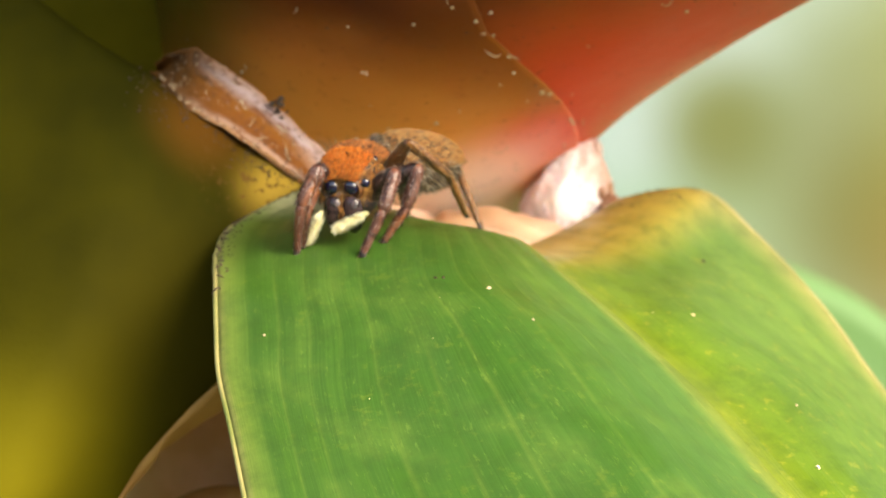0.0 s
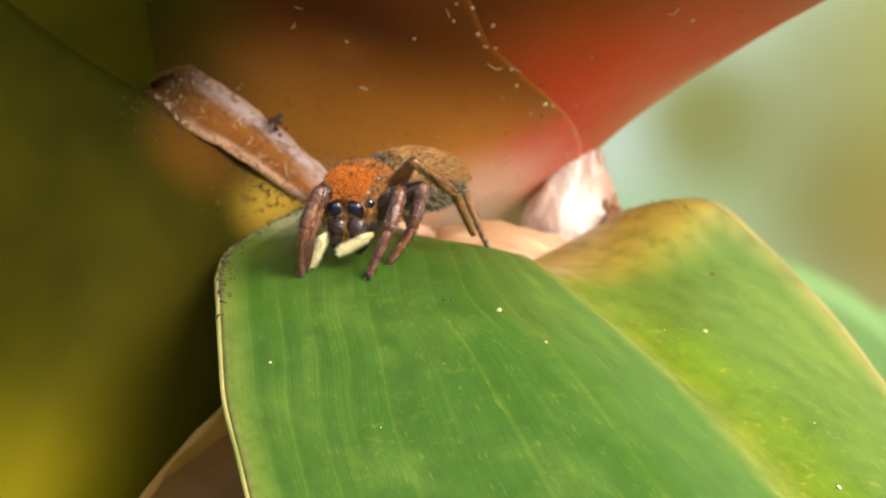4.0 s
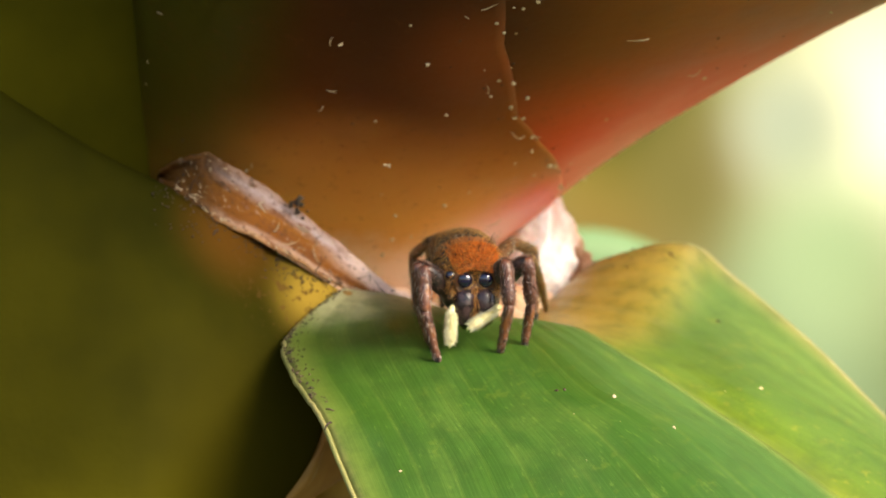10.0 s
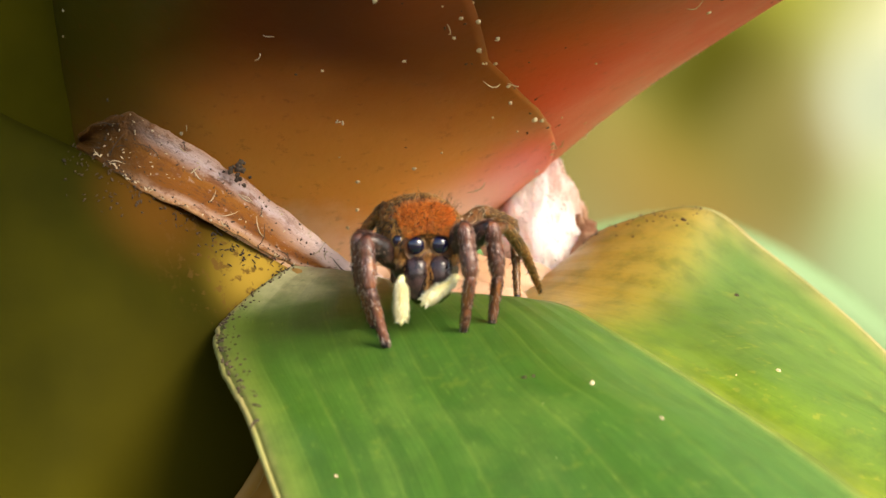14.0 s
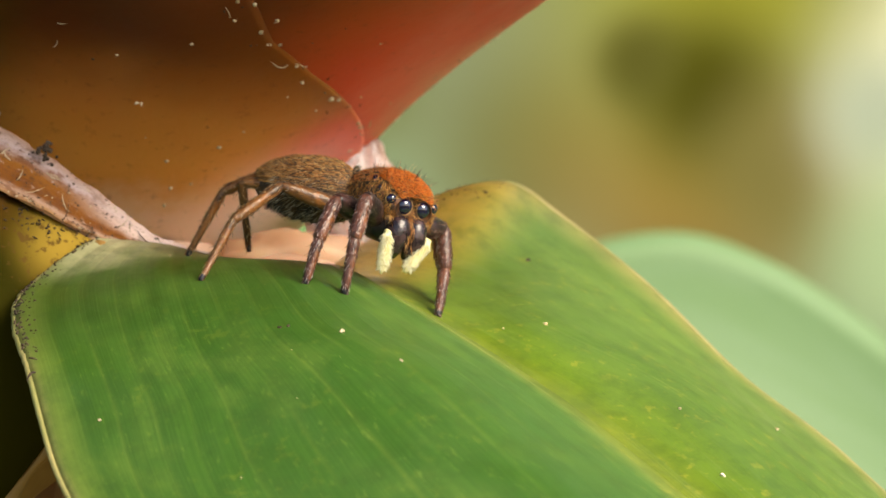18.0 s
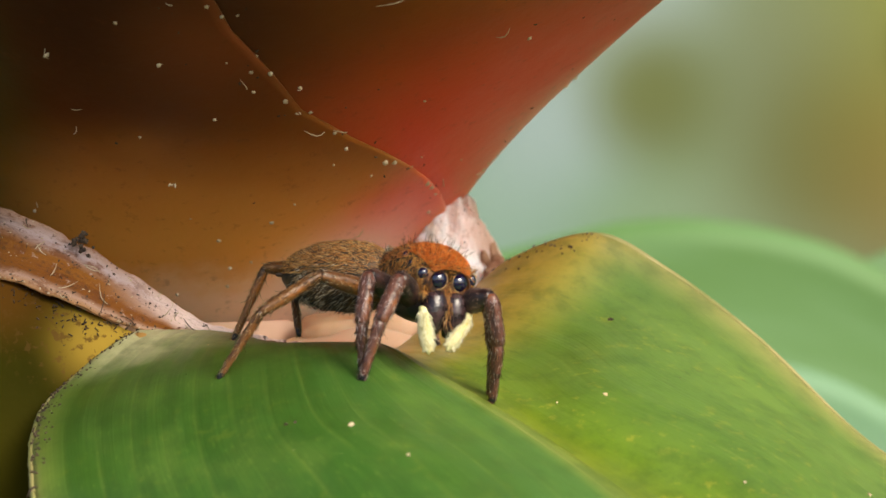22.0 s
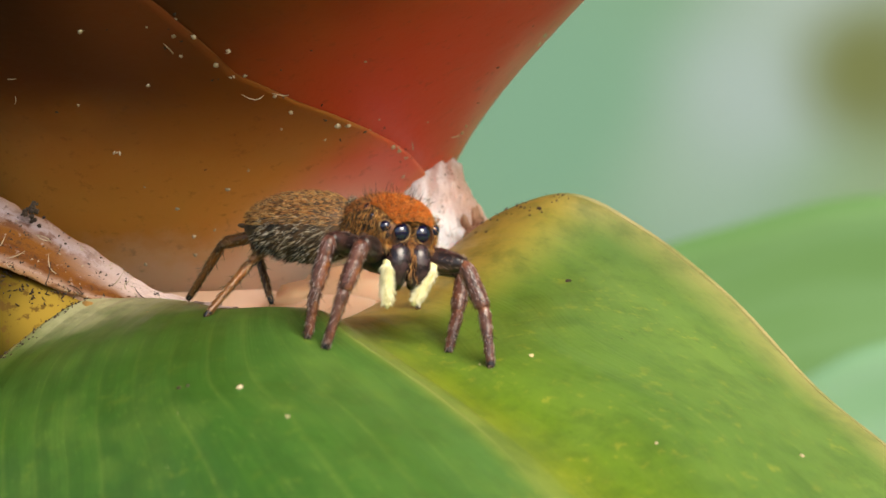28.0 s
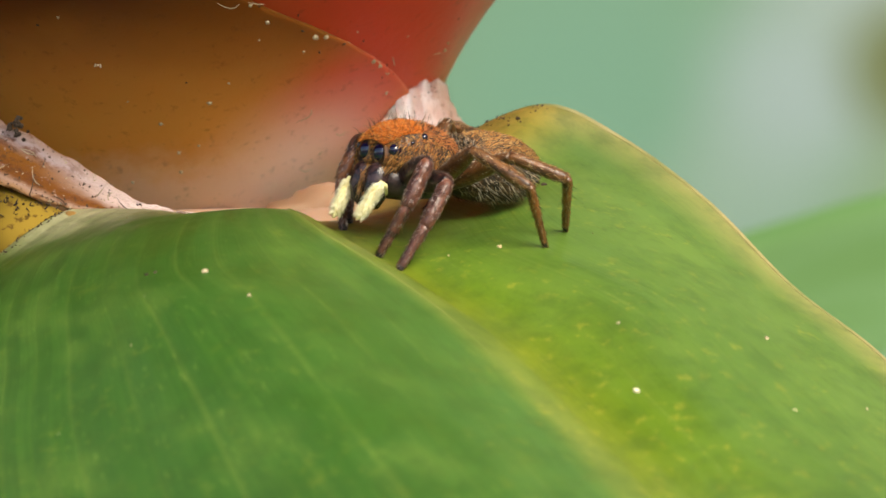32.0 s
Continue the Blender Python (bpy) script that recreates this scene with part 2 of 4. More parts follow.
def sheath_material():
    """The lower stem: dark green, tan towards its upper rim."""
    m = Mat("sheath_green", 0.75)
    m.b.inputs["Specular IOR Level"].default_value = 0.03
    o = m.coords("Object")
    n = m.noise(o, 90, 4.0)
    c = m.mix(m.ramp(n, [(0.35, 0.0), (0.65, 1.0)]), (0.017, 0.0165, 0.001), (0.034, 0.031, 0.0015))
    c = m.mix(m.near(o, at(-0.25, -1.84, 0.09), 0.0030, 1.0), c, (0.42, 0.27, 0.040))
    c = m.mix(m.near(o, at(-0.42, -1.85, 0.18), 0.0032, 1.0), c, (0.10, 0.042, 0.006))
    # olive colour lightened against shade beside the leaf margin and where it curves under
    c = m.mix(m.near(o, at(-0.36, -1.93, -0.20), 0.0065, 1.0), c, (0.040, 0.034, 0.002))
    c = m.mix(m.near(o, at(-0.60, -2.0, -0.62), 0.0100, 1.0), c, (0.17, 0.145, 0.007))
    c = m.mix(m.math('MULTIPLY', m.near(o, at(-0.28, -1.85, 0.13), 0.004, 0.8), m.ramp(m.noise(o, 3200, 4.0), [(0.54, 0.0), (0.64, 0.8)])), c, (0.10, 0.05, 0.015))
    m.color(c)
    m.bump(m.noise(o, 600, 3.0), 0.0002, 0.3)
    return m.m


def band_material():
    m = Mat("sheath_rim_pink", 0.55)
    m.b.inputs["Specular IOR Level"].default_value = 0.06
    uv = m.coords("UV")
    v = m.xyz(uv)[1]
    o = m.coords("Object")
    c = m.ramp(v, [(0.0, (0.42, 0.22, 0.10)), (0.10, (0.50, 0.32, 0.24)), (0.20, (0.24, 0.085, 0.018)), (0.56, (0.30, 0.115, 0.022)), (0.66, (0.36, 0.19, 0.12)), (0.80, (0.52, 0.40, 0.40)), (1.0, (0.44, 0.26, 0.18))], False)
    n = m.noise(m.coords("UV", (18, 5, 1)), 1.0, 5.0, 0.7)
    c = m.mix(m.ramp(n, [(0.50, 0.0), (0.62, 0.7)]), c, (0.20, 0.07, 0.025))
    fine = m.noise(o, 3400, 4.0, 0.7)
    c = m.mix(m.ramp(fine, [(0.56, 0.0), (0.66, 0.6)]), c, (0.10, 0.05, 0.03))
    c = m.mix(m.ramp(fine, [(0.30, 0.4), (0.40, 0.0)]), c, (0.72, 0.62, 0.60))
    u = m.xyz(uv)[0]
    c = m.mix(m.ramp(u, [(0.0, 1.0), (0.22, 0.95), (0.45, 0.0)]), c, m.mix(n, (0.055, 0.025, 0.004), (0.15, 0.062, 0.016)))
    c = m.mix(m.math('MULTIPLY', m.ramp(u, [(0.55, 0.0), (0.80, 0.95)]), m.ramp(v, [(0.30, 0.0), (0.6, 1.0)])), c, (0.82, 0.62, 0.56))
    m.color(c)
    m.bump(n, 0.0005, 0.6)
    return m.m


def pale_flesh(name, a, b, scale, stain=None, wool=0.0):
    """Pale plant tissue that lets light through."""
    m = Mat(name, 0.65)
    o = m.coords("Object")
    c = m.mix(m.ramp(m.noise(o, scale, 4.0), [(0.35, 0.0), (0.65, 1.0)]), a, b)
    if stain:
        c = m.mix(m.near(o, stain[0], stain[1], 0.7), c, stain[2])
    if wool:
        c = m.mix(m.ramp(m.noise(m.coords("Object", (1, 1, 0.35)), 2600, 5.0, 0.7), [(0.55, 0.0), (0.68, wool)]), c, (0.42, 0.24, 0.17))
        c = m.mix(m.ramp(m.noise(o, 4200, 3.0), [(0.62, 0.0), (0.70, wool)]), c, (0.16, 0.08, 0.05))
    m.color(c)
    m.bump(m.noise(m.coords("Object", (1, 1, 0.4)), scale * 5, 4.0), 0.0004 if wool else 0.0001, 0.8 if wool else 0.4)
    m.b.inputs["Subsurface Weight"].default_value = 0.7
    m.b.inputs["Subsurface Radius"].default_value = (1.0, 0.7, 0.6)
    m.b.inputs["Subsurface Scale"].default_value = 0.002
    return m.m


MAT = {
    "leaf": leaf_material(),
    "leaf_under": plain("leaf_underside", (0.07, 0.12, 0.03), (0.11, 0.16, 0.05), 300),
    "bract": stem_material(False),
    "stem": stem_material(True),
    "sheath": sheath_material(),
    "band": band_material(),
    "node": pale_flesh("node_white_pink", (0.96, 0.91, 0.92), (0.90, 0.74, 0.72), 350, (at(0.32, -1.32, 0.24), 0.0030, (0.50, 0.30, 0.23)), 0.55),
    "brown_scale": plain("brown_scale", (0.22, 0.10, 0.05), (0.35, 0.2, 0.12), 700, 0.8, 0.0003),
    "dry": plain("dry_leaf_tan", (0.45, 0.25, 0.06), (0.28, 0.12, 0.025), 200, 0.7),
    "stalk": plain("stalk_tan", (0.50, 0.33, 0.09), (0.34, 0.2, 0.04), 250, 0.6),
    "dirt_dark": plain("dirt_dark", (0.03, 0.018, 0.012), (0.08, 0.05, 0.03), 2000, 0.9),
    "dirt_pale": plain("dirt_pale", (0.60, 0.48, 0.33), (0.42, 0.32, 0.2), 2000, 0.8),
    "crumb": plain("crumb_cream", (0.85, 0.75, 0.55), (0.62, 0.42, 0.20), 2500, 0.7),
    "brown_leaf": plain("brown_leaf", (0.06, 0.035, 0.010), (0.16, 0.095, 0.025), 150, 0.6),
    "green": plain("bract_dark_green", (0.036, 0.035, 0.002), (0.058, 0.052, 0.003), 120, 0.9, spec=0.03),
    "foot": plain("stem_foot_tan", (0.70, 0.47, 0.34), (0.55, 0.33, 0.18), 160, 0.7),
    "midrib": plain("midrib_yellow_green", (0.14, 0.165, 0.035), (0.09, 0.14, 0.02), 300, 0.5),
    "margin": plain("margin_straw", (0.30, 0.25, 0.10), (0.15, 0.17, 0.04), 260, 0.6),
    "petiole": pale_flesh("petiole_cream", (0.64, 0.42, 0.28), (0.52, 0.32, 0.17), 150),
    "soil": plain("soil_dark", (0.05, 0.045, 0.02), (0.09, 0.08, 0.03), 6, 0.9, 0.01),
}


# ---- mesh helpers ----
def spline(points, s):
    """A smooth curve through points, at s from 0 to 1."""
    n = len(points) - 1
    x = min(max(s, 0.0), 1.0) * n
    k = min(int(x), n - 1)
    f = x - k
    p1, p2 = points[k], points[k + 1]
    p0 = points[k - 1] if k else p1 * 2 - p2
    p3 = points[k + 2] if k + 2 <= n else p2 * 2 - p1
    return 0.5 * (2 * p1 + (p2 - p0) * f + (2 * p0 - 5 * p1 + 4 * p2 - p3) * f * f + (3 * p1 - p0 - 3 * p2 + p3) * f ** 3)


def vecs(*flat):
    return [Vector(flat[k:k + 3]) for k in range(0, len(flat), 3)]


def mesh_of(name, verts, faces, mats, uvs=None, pick=None, smooth=True):
    me = bpy.data.meshes.new(name)
    me.from_pydata([tuple(v) for v in verts], [], faces)
    for m in mats:
        me.materials.append(m)
    if uvs is not None:
        layer = me.uv_layers.new(name="UVMap")
        for loop in me.loops:
            layer.data[loop.index].uv = uvs[loop.vertex_index]
    if pick is not None:
        me.polygons.foreach_set("material_index", pick)
    if smooth:
        me.polygons.foreach_set("use_smooth", [True] * len(me.polygons))
    me.update()
    return me


def shell(name, fn, nu, nv, thick, top, under, closed=False, flip=False):
    """A sheet of the given thickness over fn(u, v), with a rounded rim; u and v from 0 to 1."""
    grid = [[fn(i / nu, j / nv) for j in range(nv + 1)] for i in range(nu + 1)]
    verts, uvs, faces, pick = [], [], [], []

    def normal(i, j):
        a = grid[min(i + 1, nu)][j] - grid[max(i - 1, 0)][j]
        b = grid[i][min(j + 1, nv)] - grid[i][max(j - 1, 0)]
        n = b.cross(a) if flip else a.cross(b)
        return n.normalized() if n.length > 1e-14 else Vector((0, 0, 1))
    for side in (0, 1):
        for i in range(nu + 1):
            for j in range(nv + 1):
                rim = 0.75 if (i in (0, nu) or j in (0, nv)) else 1.0
                verts.append(grid[i][j] + (normal(i, j) * (-thick * rim if side else (rim - 1) * thick)))
                uvs.append((i / nu, j / nv))
    w, half = nv + 1, (nu + 1) * (nv + 1)
    for i in range(nu):
        for j in range(nv):
            a = i * w + j
            faces.append((a, a + w, a + w + 1, a + 1))
            pick.append(0)
            faces.append((half + a, half + a + 1, half + a + w + 1, half + a + w))
            pick.append(1)
    rim = [(i * w, (i + 1) * w) for i in range(nu)] + [(nu * w + j, nu * w + j + 1) for j in range(nv)]
    rim += [((i + 1) * w + nv, i * w + nv) for i in range(nu)] + [(j + 1, j) for j in range(nv)]
    for a, b in rim:
        faces.append((b, a, half + a, half + b))
        pick.append(1 if closed else 0)
    return mesh_of(name, verts, faces, [top, under], uvs, pick)


def tube(path, radii, ring=10, cap=True):
    """Vertices and faces of a round tube along a path."""
    verts, faces = [], []
    side = None
    n = len(path)
    for k, p in enumerate(path):
        d = (path[min(k + 1, n - 1)] - path[max(k - 1, 0)]).normalized()
        if side is None:
            side = d.orthogonal().normalized()
        side = (side - d * side.dot(d)).normalized()
        other = d.cross(side)
        for q in range(ring):
            a = 2 * math.pi * q / ring
            verts.append(p + (side * math.cos(a) + other * math.sin(a)) * radii[k])
    for k in range(n - 1):
        for q in range(ring):
            r = (q + 1) % ring
            faces.append((k * ring + q, k * ring + r, (k + 1) * ring + r, (k + 1) * ring + q))
    if cap:
        faces.append(tuple(reversed(range(ring))))
        faces.append(tuple((n - 1) * ring + q for q in range(ring)))
    return verts, faces


def thing(name, label, category, group="", kind=""):
    return tagged(new(name), label, category, group, kind)


def part(name, me, parent, label=""):
    ob = new(name, me)
    ob.parent = parent
    return tagged(ob, label) if label else ob


# ---- the leaf ----
# Lines along the blade from its foot to its tip: left margin, two on the near half, the fold, one on the far half, right margin.
LEAF_LINES = []
LEAF_LINES.append(vecs(-.15, -1.6, .05, -.22, -1.79, .095, -.33, -1.905, .01, -.34, -2.04, -.042, -.315, -2.19, -.100, -.293, -2.27, -.165, -.266, -2.36, -.235, -.22, -2.48, -.31, -.15, -2.66, -.43, .5, -3.3, -1.2))
LEAF_LINES.append(vecs(-.05, -1.5, .03, -.1, -1.73, .085, -.13, -1.93, .052, -.125, -2.1, .005, -.1, -2.25, -.07, -.06, -2.36, -.14, -.03, -2.46, -.22, .02, -2.58, -.31, .1, -2.74, -.42, .75, -3.4, -1.2))
LEAF_LINES.append(vecs(.02, -1.45, .02, .0, -1.70, .055, .04, -1.92, .065, .07, -2.1, .03, .11, -2.26, -.028, .18, -2.37, -.078, .27, -2.48, -.16, .36, -2.6, -.25, .48, -2.76, -.37, 1.0, -3.45, -1.2))
LEAF_LINES.append(vecs(.08, -1.42, .02, .07, -1.66, .045, .14, -1.9, .06, .21, -2.02, .022, .337, -2.12, -.057, .453, -2.24, -.141, .594, -2.42, -.267, .674, -2.56, -.338, .78, -2.76, -.43, 1.3, -3.5, -1.2))
LEAF_LINES.append(vecs(.2, -1.35, .05, .2, -1.54, .085, .30, -1.72, .075, .40, -1.80, .04, .47, -1.97, -.013, .66, -2.08, -.11, .78, -2.25, -.225, .88, -2.38, -.32, 1.0, -2.6, -.42, 1.5, -3.4, -1.2))
LEAF_LINES.append(vecs(.31, -1.33, .15, .333, -1.46, .19, .47, -1.5, .228, .584, -1.47, .169, .719, -1.56, .054, .845, -1.7, -.089, .96, -1.83, -.19, 1.08, -2.0, -.32, 1.22, -2.25, -.44, 1.75, -3.2, -1.2))
LEAF_ACROSS = (0.0, 0.22, 0.42, 0.60, 0.655, 0.78, 1.0)
# past the last seen stretch the blade runs straight on
for line in LEAF_LINES:
    line[-1] = line[-2] + (line[-2] - line[-3]) * 3.0
# the valley just behind the fold
LEAF_LINES.insert(4, [c + (n - c) * 0.28 - Vector((0, 0, 0.022)) for c, n in zip(LEAF_LINES[3], LEAF_LINES[4])])


def leaf_point(u, v):
    row = [spline(line, v) for line in LEAF_LINES]
    k = max(n for n in range(6) if LEAF_ACROSS[n] <= u + 1e-9)
    s = (k + (u - LEAF_ACROSS[k]) / (LEAF_ACROSS[k + 1] - LEAF_ACROSS[k])) / 6
    p = spline(row, s)
    # a torn, uneven left margin near the foot
    rag = max(0.0, 1 - u / 0.03) * max(0.0, 1 - v / 0.5)
    wob = noise.noise(Vector((v * 90, 3.1, 0))) + 0.6 * noise.noise(Vector((v * 240, 7.7, 0)))
    p = p + Vector((rag * 0.010 * wob, 0, rag * 0.006 * wob))
    return at(*p)


leaf = thing("leaf", "broad green leaf blade with pale margins and a folded midrib", "leaf")
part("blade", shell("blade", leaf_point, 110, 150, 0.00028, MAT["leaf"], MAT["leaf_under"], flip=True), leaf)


def leaf_line(name, u, v0, v1, r0, r1, mat, sink, label):
    """A thin round strip that follows the blade."""
    path = [leaf_point(u, v0 + (v1 - v0) * k / 160) + Vector((0, 0, -sink)) for k in range(161)]
    v, f = tube(path, [r0 + (r1 - r0) * k / 160 for k in range(161)], 8)
    part(name, mesh_of(name, v, f, [mat]), leaf, label)


leaf_line("midrib", 0.60, 0.14, 1.0, 0.00022, 0.00012, MAT["midrib"], 0.00018, "pale yellowish midrib")
leaf_line("margin", 0.0, 0.10, 1.0, 0.00009, 0.00008, MAT["margin"], 0.00014, "pale dry margin")
leaf_line("margin", 1.0, 0.10, 1.0, 0.00009, 0.00009, MAT["margin"], 0.00014, "pale dry margin")

# ---- the stem: it leans towards the right and the front as it rises ----
STEM_Z = (-0.4, 0.05, 0.2, 0.3, 0.4, 0.5, 0.6, 0.8, 1.1, 1.5, 2.2)
STEM_R = (0.42, 0.435, 0.454, 0.468, 0.493, 0.554, 0.616, 0.80, 0.95, 1.0, 0.95)


def stem_point(turn, z, out=0.0):
    """turn: degrees from the near side (-y) towards the right."""
    r = sum(np.interp(z + d, STEM_Z, STEM_R) for d in (-0.06, -0.03, 0, 0.03, 0.06)) / 5 + out
    a = radians(turn)
    r += 0.012 * noise.noise(Vector((a * 2.0, z * 2.5, 1.7)))
    lean = max(min(z, 0.8), 0.05) - 0.3 + 0.5 * max(0.0, z - 0.8)
    return at(-0.208 + 0.66 * lean + r * math.sin(a), -1.29 - 1.085 * lean - r * math.cos(a), z)


def bract_margin(z):
    """Where the outer bract ends, in degrees."""
    return np.interp(z, (0.04, 0.25, 0.307, 0.364, 0.402, 0.5, 0.8, 1.5, 3.5), (105, 83, 62.8, 33.6, 20.6, 3.4, -30, -60, -90))


plant_stem = thing("plant_stem", "thick reddish brown stem base with overlapping bracts", "plant stem")
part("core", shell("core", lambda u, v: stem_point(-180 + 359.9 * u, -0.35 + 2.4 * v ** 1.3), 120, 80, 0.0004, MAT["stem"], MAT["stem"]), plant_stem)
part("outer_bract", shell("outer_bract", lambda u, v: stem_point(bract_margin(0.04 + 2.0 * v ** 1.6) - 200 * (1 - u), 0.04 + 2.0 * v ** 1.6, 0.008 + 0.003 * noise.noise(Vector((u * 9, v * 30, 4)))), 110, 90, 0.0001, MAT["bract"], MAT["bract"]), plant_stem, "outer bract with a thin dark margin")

part("green_bract", shell("green_bract", lambda u, v: at(-1.05 + (0.72 + 0.5 * v) * math.sin(radians(-150 + 260 * u)), -1.05 - (0.72 + 0.35 * v) * math.cos(radians(-150 + 260 * u)), 0.15 + 1.8 * v), 60, 30, 0.0003, MAT["green"], MAT["green"]), plant_stem, "dark green bract")
part("foot", shell("foot", lambda u, v: at(-0.28 + 0.28 * math.sin(radians(359.9 * u)), -1.28 - 0.28 * math.cos(radians(359.9 * u)), 0.10 - 2.4 * v), 50, 20, 0.0003, MAT["foot"], MAT["foot"], flip=True), plant_stem, "brown foot of the stem")

# ---- the green sheath below the stem: its upper rim and its dry right margin ----
RIM = vecs(-1.7, -1.2, .95, -1.25, -1.55, .62, -.90, -1.76, .42, -.68, -1.83, .30, -.55, -1.84, .245, -.45, -1.835, .195, -.35, -1.825, .15, -.22, -1.805, .085)
MARGIN = vecs(-.22, -1.805, .085, -.23, -1.85, -.05, -.26, -1.87, -.19, -.32, -1.88, -.28, -.39, -1.9, -.38, -.45, -1.9, -.5, -.55, -1.9, -.75, -.9, -1.8, -1.6)
OUTER = vecs(-1.7, -1.2, .95, -1.75, -1.25, .3, -1.8, -1.3, -.5, -1.9, -1.3, -1.6)


def lower_point(u, v):
    top, right, left = spline(RIM, u), spline(MARGIN, v), spline(OUTER, v)
    f = u ** 1.6
    p = top + (right - MARGIN[0]) * f + (left - OUTER[0]) * (1 - f)
    bulge = 0.16 * math.sin(math.pi * min(1.0, v * 1.2)) * math.sin(math.pi * u) ** 0.8
    wave = 0.02 * noise.noise(Vector((u * 4, v * 3, 6.0)))
    return at(p.x, p.y - bulge - wave, p.z)


leaf_sheath = thing("leaf_sheath", "dark green leaf sheath with a tan upper rim and dry edge", "leaf sheath")
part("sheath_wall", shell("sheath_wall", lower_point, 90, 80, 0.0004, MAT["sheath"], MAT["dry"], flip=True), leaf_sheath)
ev, ef = tube([lower_point(1.0, k / 60) for k in range(61)], [0.0002 + 0.00007 * math.sin(k * 0.7) for k in range(61)], 8)
part("dry_edge", mesh_of("dry_edge", ev, ef, [MAT["dry"]]), leaf_sheath, "dry orange-tan edge")

BAND_TOP = vecs(-.545, -1.81, .262, -.49, -1.795, .298, -.431, -1.785, .285, -.309, -1.755, .222, -.2, -1.75, .15, -.108, -1.742, .09, .02, -1.70, .062)
BAND_LOW = vecs(-.545, -1.835, .252, -.50, -1.845, .220, -.45, -1.845, .19, -.34, -1.835, .148, -.25, -1.81, .105, -.15, -1.77, .075, .0, -1.72, .055)


def band_point(u, v):
    a, b = spline(BAND_LOW, u), spline(BAND_TOP, u)
    p = a + (b - a) * v
    hollow = math.sin(math.pi * v) * max(0.0, 1 - 1.3 * u) * 0.045
    lump = 0.004 * noise.noise(Vector((u * 20, v * 5, 2))) + 0.002 * noise.noise(Vector((u * 80, v * 14, 5)))
    sink = 0.07 * max(0.0, 1 - u / 0.30) ** 2
    return at(p.x, p.y + hollow + lump + sink, p.z + lump)


part("rim", shell("rim", band_point, 130, 24, 0.00012, MAT["band"], MAT["band"]), leaf_sheath, "pinkish white membranous rim round a brown hollow")

# ---- the node at the foot of the far side ----
def lump_mesh(name, centre, size, mat, seed, rough=0.25, rings=14, segs=20, taper=0.0):
    """An uneven rounded lump."""
    verts, faces = [], []
    c = at(*centre)
    for i in range(rings + 1):
        th = math.pi * i / rings
        for j in range(segs):
            ph = 2 * math.pi * j / segs
            d = Vector((math.sin(th) * math.cos(ph), math.sin(th) * math.sin(ph), math.cos(th)))
            k = 1 + rough * noise.noise(d * 2.3 + Vector((seed, 0, 0))) + 0.4 * rough * noise.noise(d * 7 + Vector((0, seed, 0)))
            k += 0.22 * rough * noise.noise(d * 19 + Vector((seed, seed, 0)))
            w = k * (1 - taper * d.z)
            verts.append(c + Vector((d.x * size[0] * w, d.y * size[1] * w, d.z * size[2] * k)) * UNIT)
    for i in range(rings):
        for j in range(segs):
            r = (j + 1) % segs
            faces.append((i * segs + j, (i + 1) * segs + j, (i + 1) * segs + r, i * segs + r))
    return mesh_of(name, verts, faces, [mat])


stem_node = thing("stem_node", "white and pink woolly node under the stem", "stem node")
part("wool", lump_mesh("wool", (0.232, -1.33, 0.18), (0.080, 0.10, 0.135), MAT["node"], 3.0, 0.20, 60, 84, 0.28), stem_node)
part("wool_fringe", lump_mesh("wool_fringe", (0.13, -1.45, 0.055), (0.16, 0.09, 0.07), MAT["petiole"], 6.0, 0.2, 18, 30), stem_node)
part("brown_scale", lump_mesh("brown_scale", (0.295, -1.36, 0.15), (0.038, 0.055, 0.055), MAT["brown_scale"], 8.0, 0.5, 30, 40), stem_node)

part("leaf_base", lump_mesh("leaf_base", (0.09, -1.50, 0.0), (0.20, 0.18, 0.08), MAT["petiole"], 5.0, 0.12, 24, 36), leaf, "thick yellowish base of the leaf")

# ---- dry pieces and the stalk under the leaf ----
stalk_path = [at(*spline(vecs(-.15, -1.66, .02, -.185, -1.62, -.2, -.19, -1.6, -.36, -.18, -1.6, -.52, -.14, -1.6, -.9), k / 20)) for k in range(21)]
sv, sf = tube(stalk_path, [0.0011 + 0.0002 * math.sin(k * 0.9) for k in range(21)], 14)
tagged(new("dry_stalk", mesh_of("dry_stalk", sv, sf, [MAT["stalk"]])), "tan dry stalk under the leaf", "stalk")


def dry_point(u, v):
    p = spline(vecs(-.60, -1.78, -.75, -.43, -1.72, -.58, -.32, -1.70, -.49, -.17, -1.70, -.475, .05, -1.70, -.52, .3, -1.65, -.64, .5, -1.6, -.8), u)
    q = spline(vecs(0, 0.30, -0.06, 0, 0.05, 0, 0, -0.02, -0.05, 0, 0.02, -0.35, 0, 0.2, -0.9), v)
    return at(p.x, p.y + q.y, p.z + q.z + 0.01 * noise.noise(Vector((u * 6, v * 4, 1))))


dry_leaf = thing("dry_leaf", "curled brown dry leaf below the sheath", "dry leaf")
part("blade", shell("blade", dry_point, 40, 24, 0.0004, MAT["brown_leaf"], MAT["dry"]), dry_leaf)
dv, df = tube([dry_point(0.02 + 0.96 * k / 50, 0.34) + Vector((0, 0, 0.00005)) for k in range(51)], [0.00012] * 51, 8)
part("rib", mesh_of("rib", dv, df, [MAT["dry"]]), dry_leaf, "tan rib")


def flap_point(u, v):
    a = spline(MARGIN, 0.2 + 0.5 * u)
    d = Vector((0.10 + 0.03 * math.sin(u * 7), 0.10, 0.02)) * v * math.sin(math.pi * min(1, u * 1.1 + 0.05))
    return at(a.x + d.x, a.y + 0.03 + d.y, a.z + d.z)


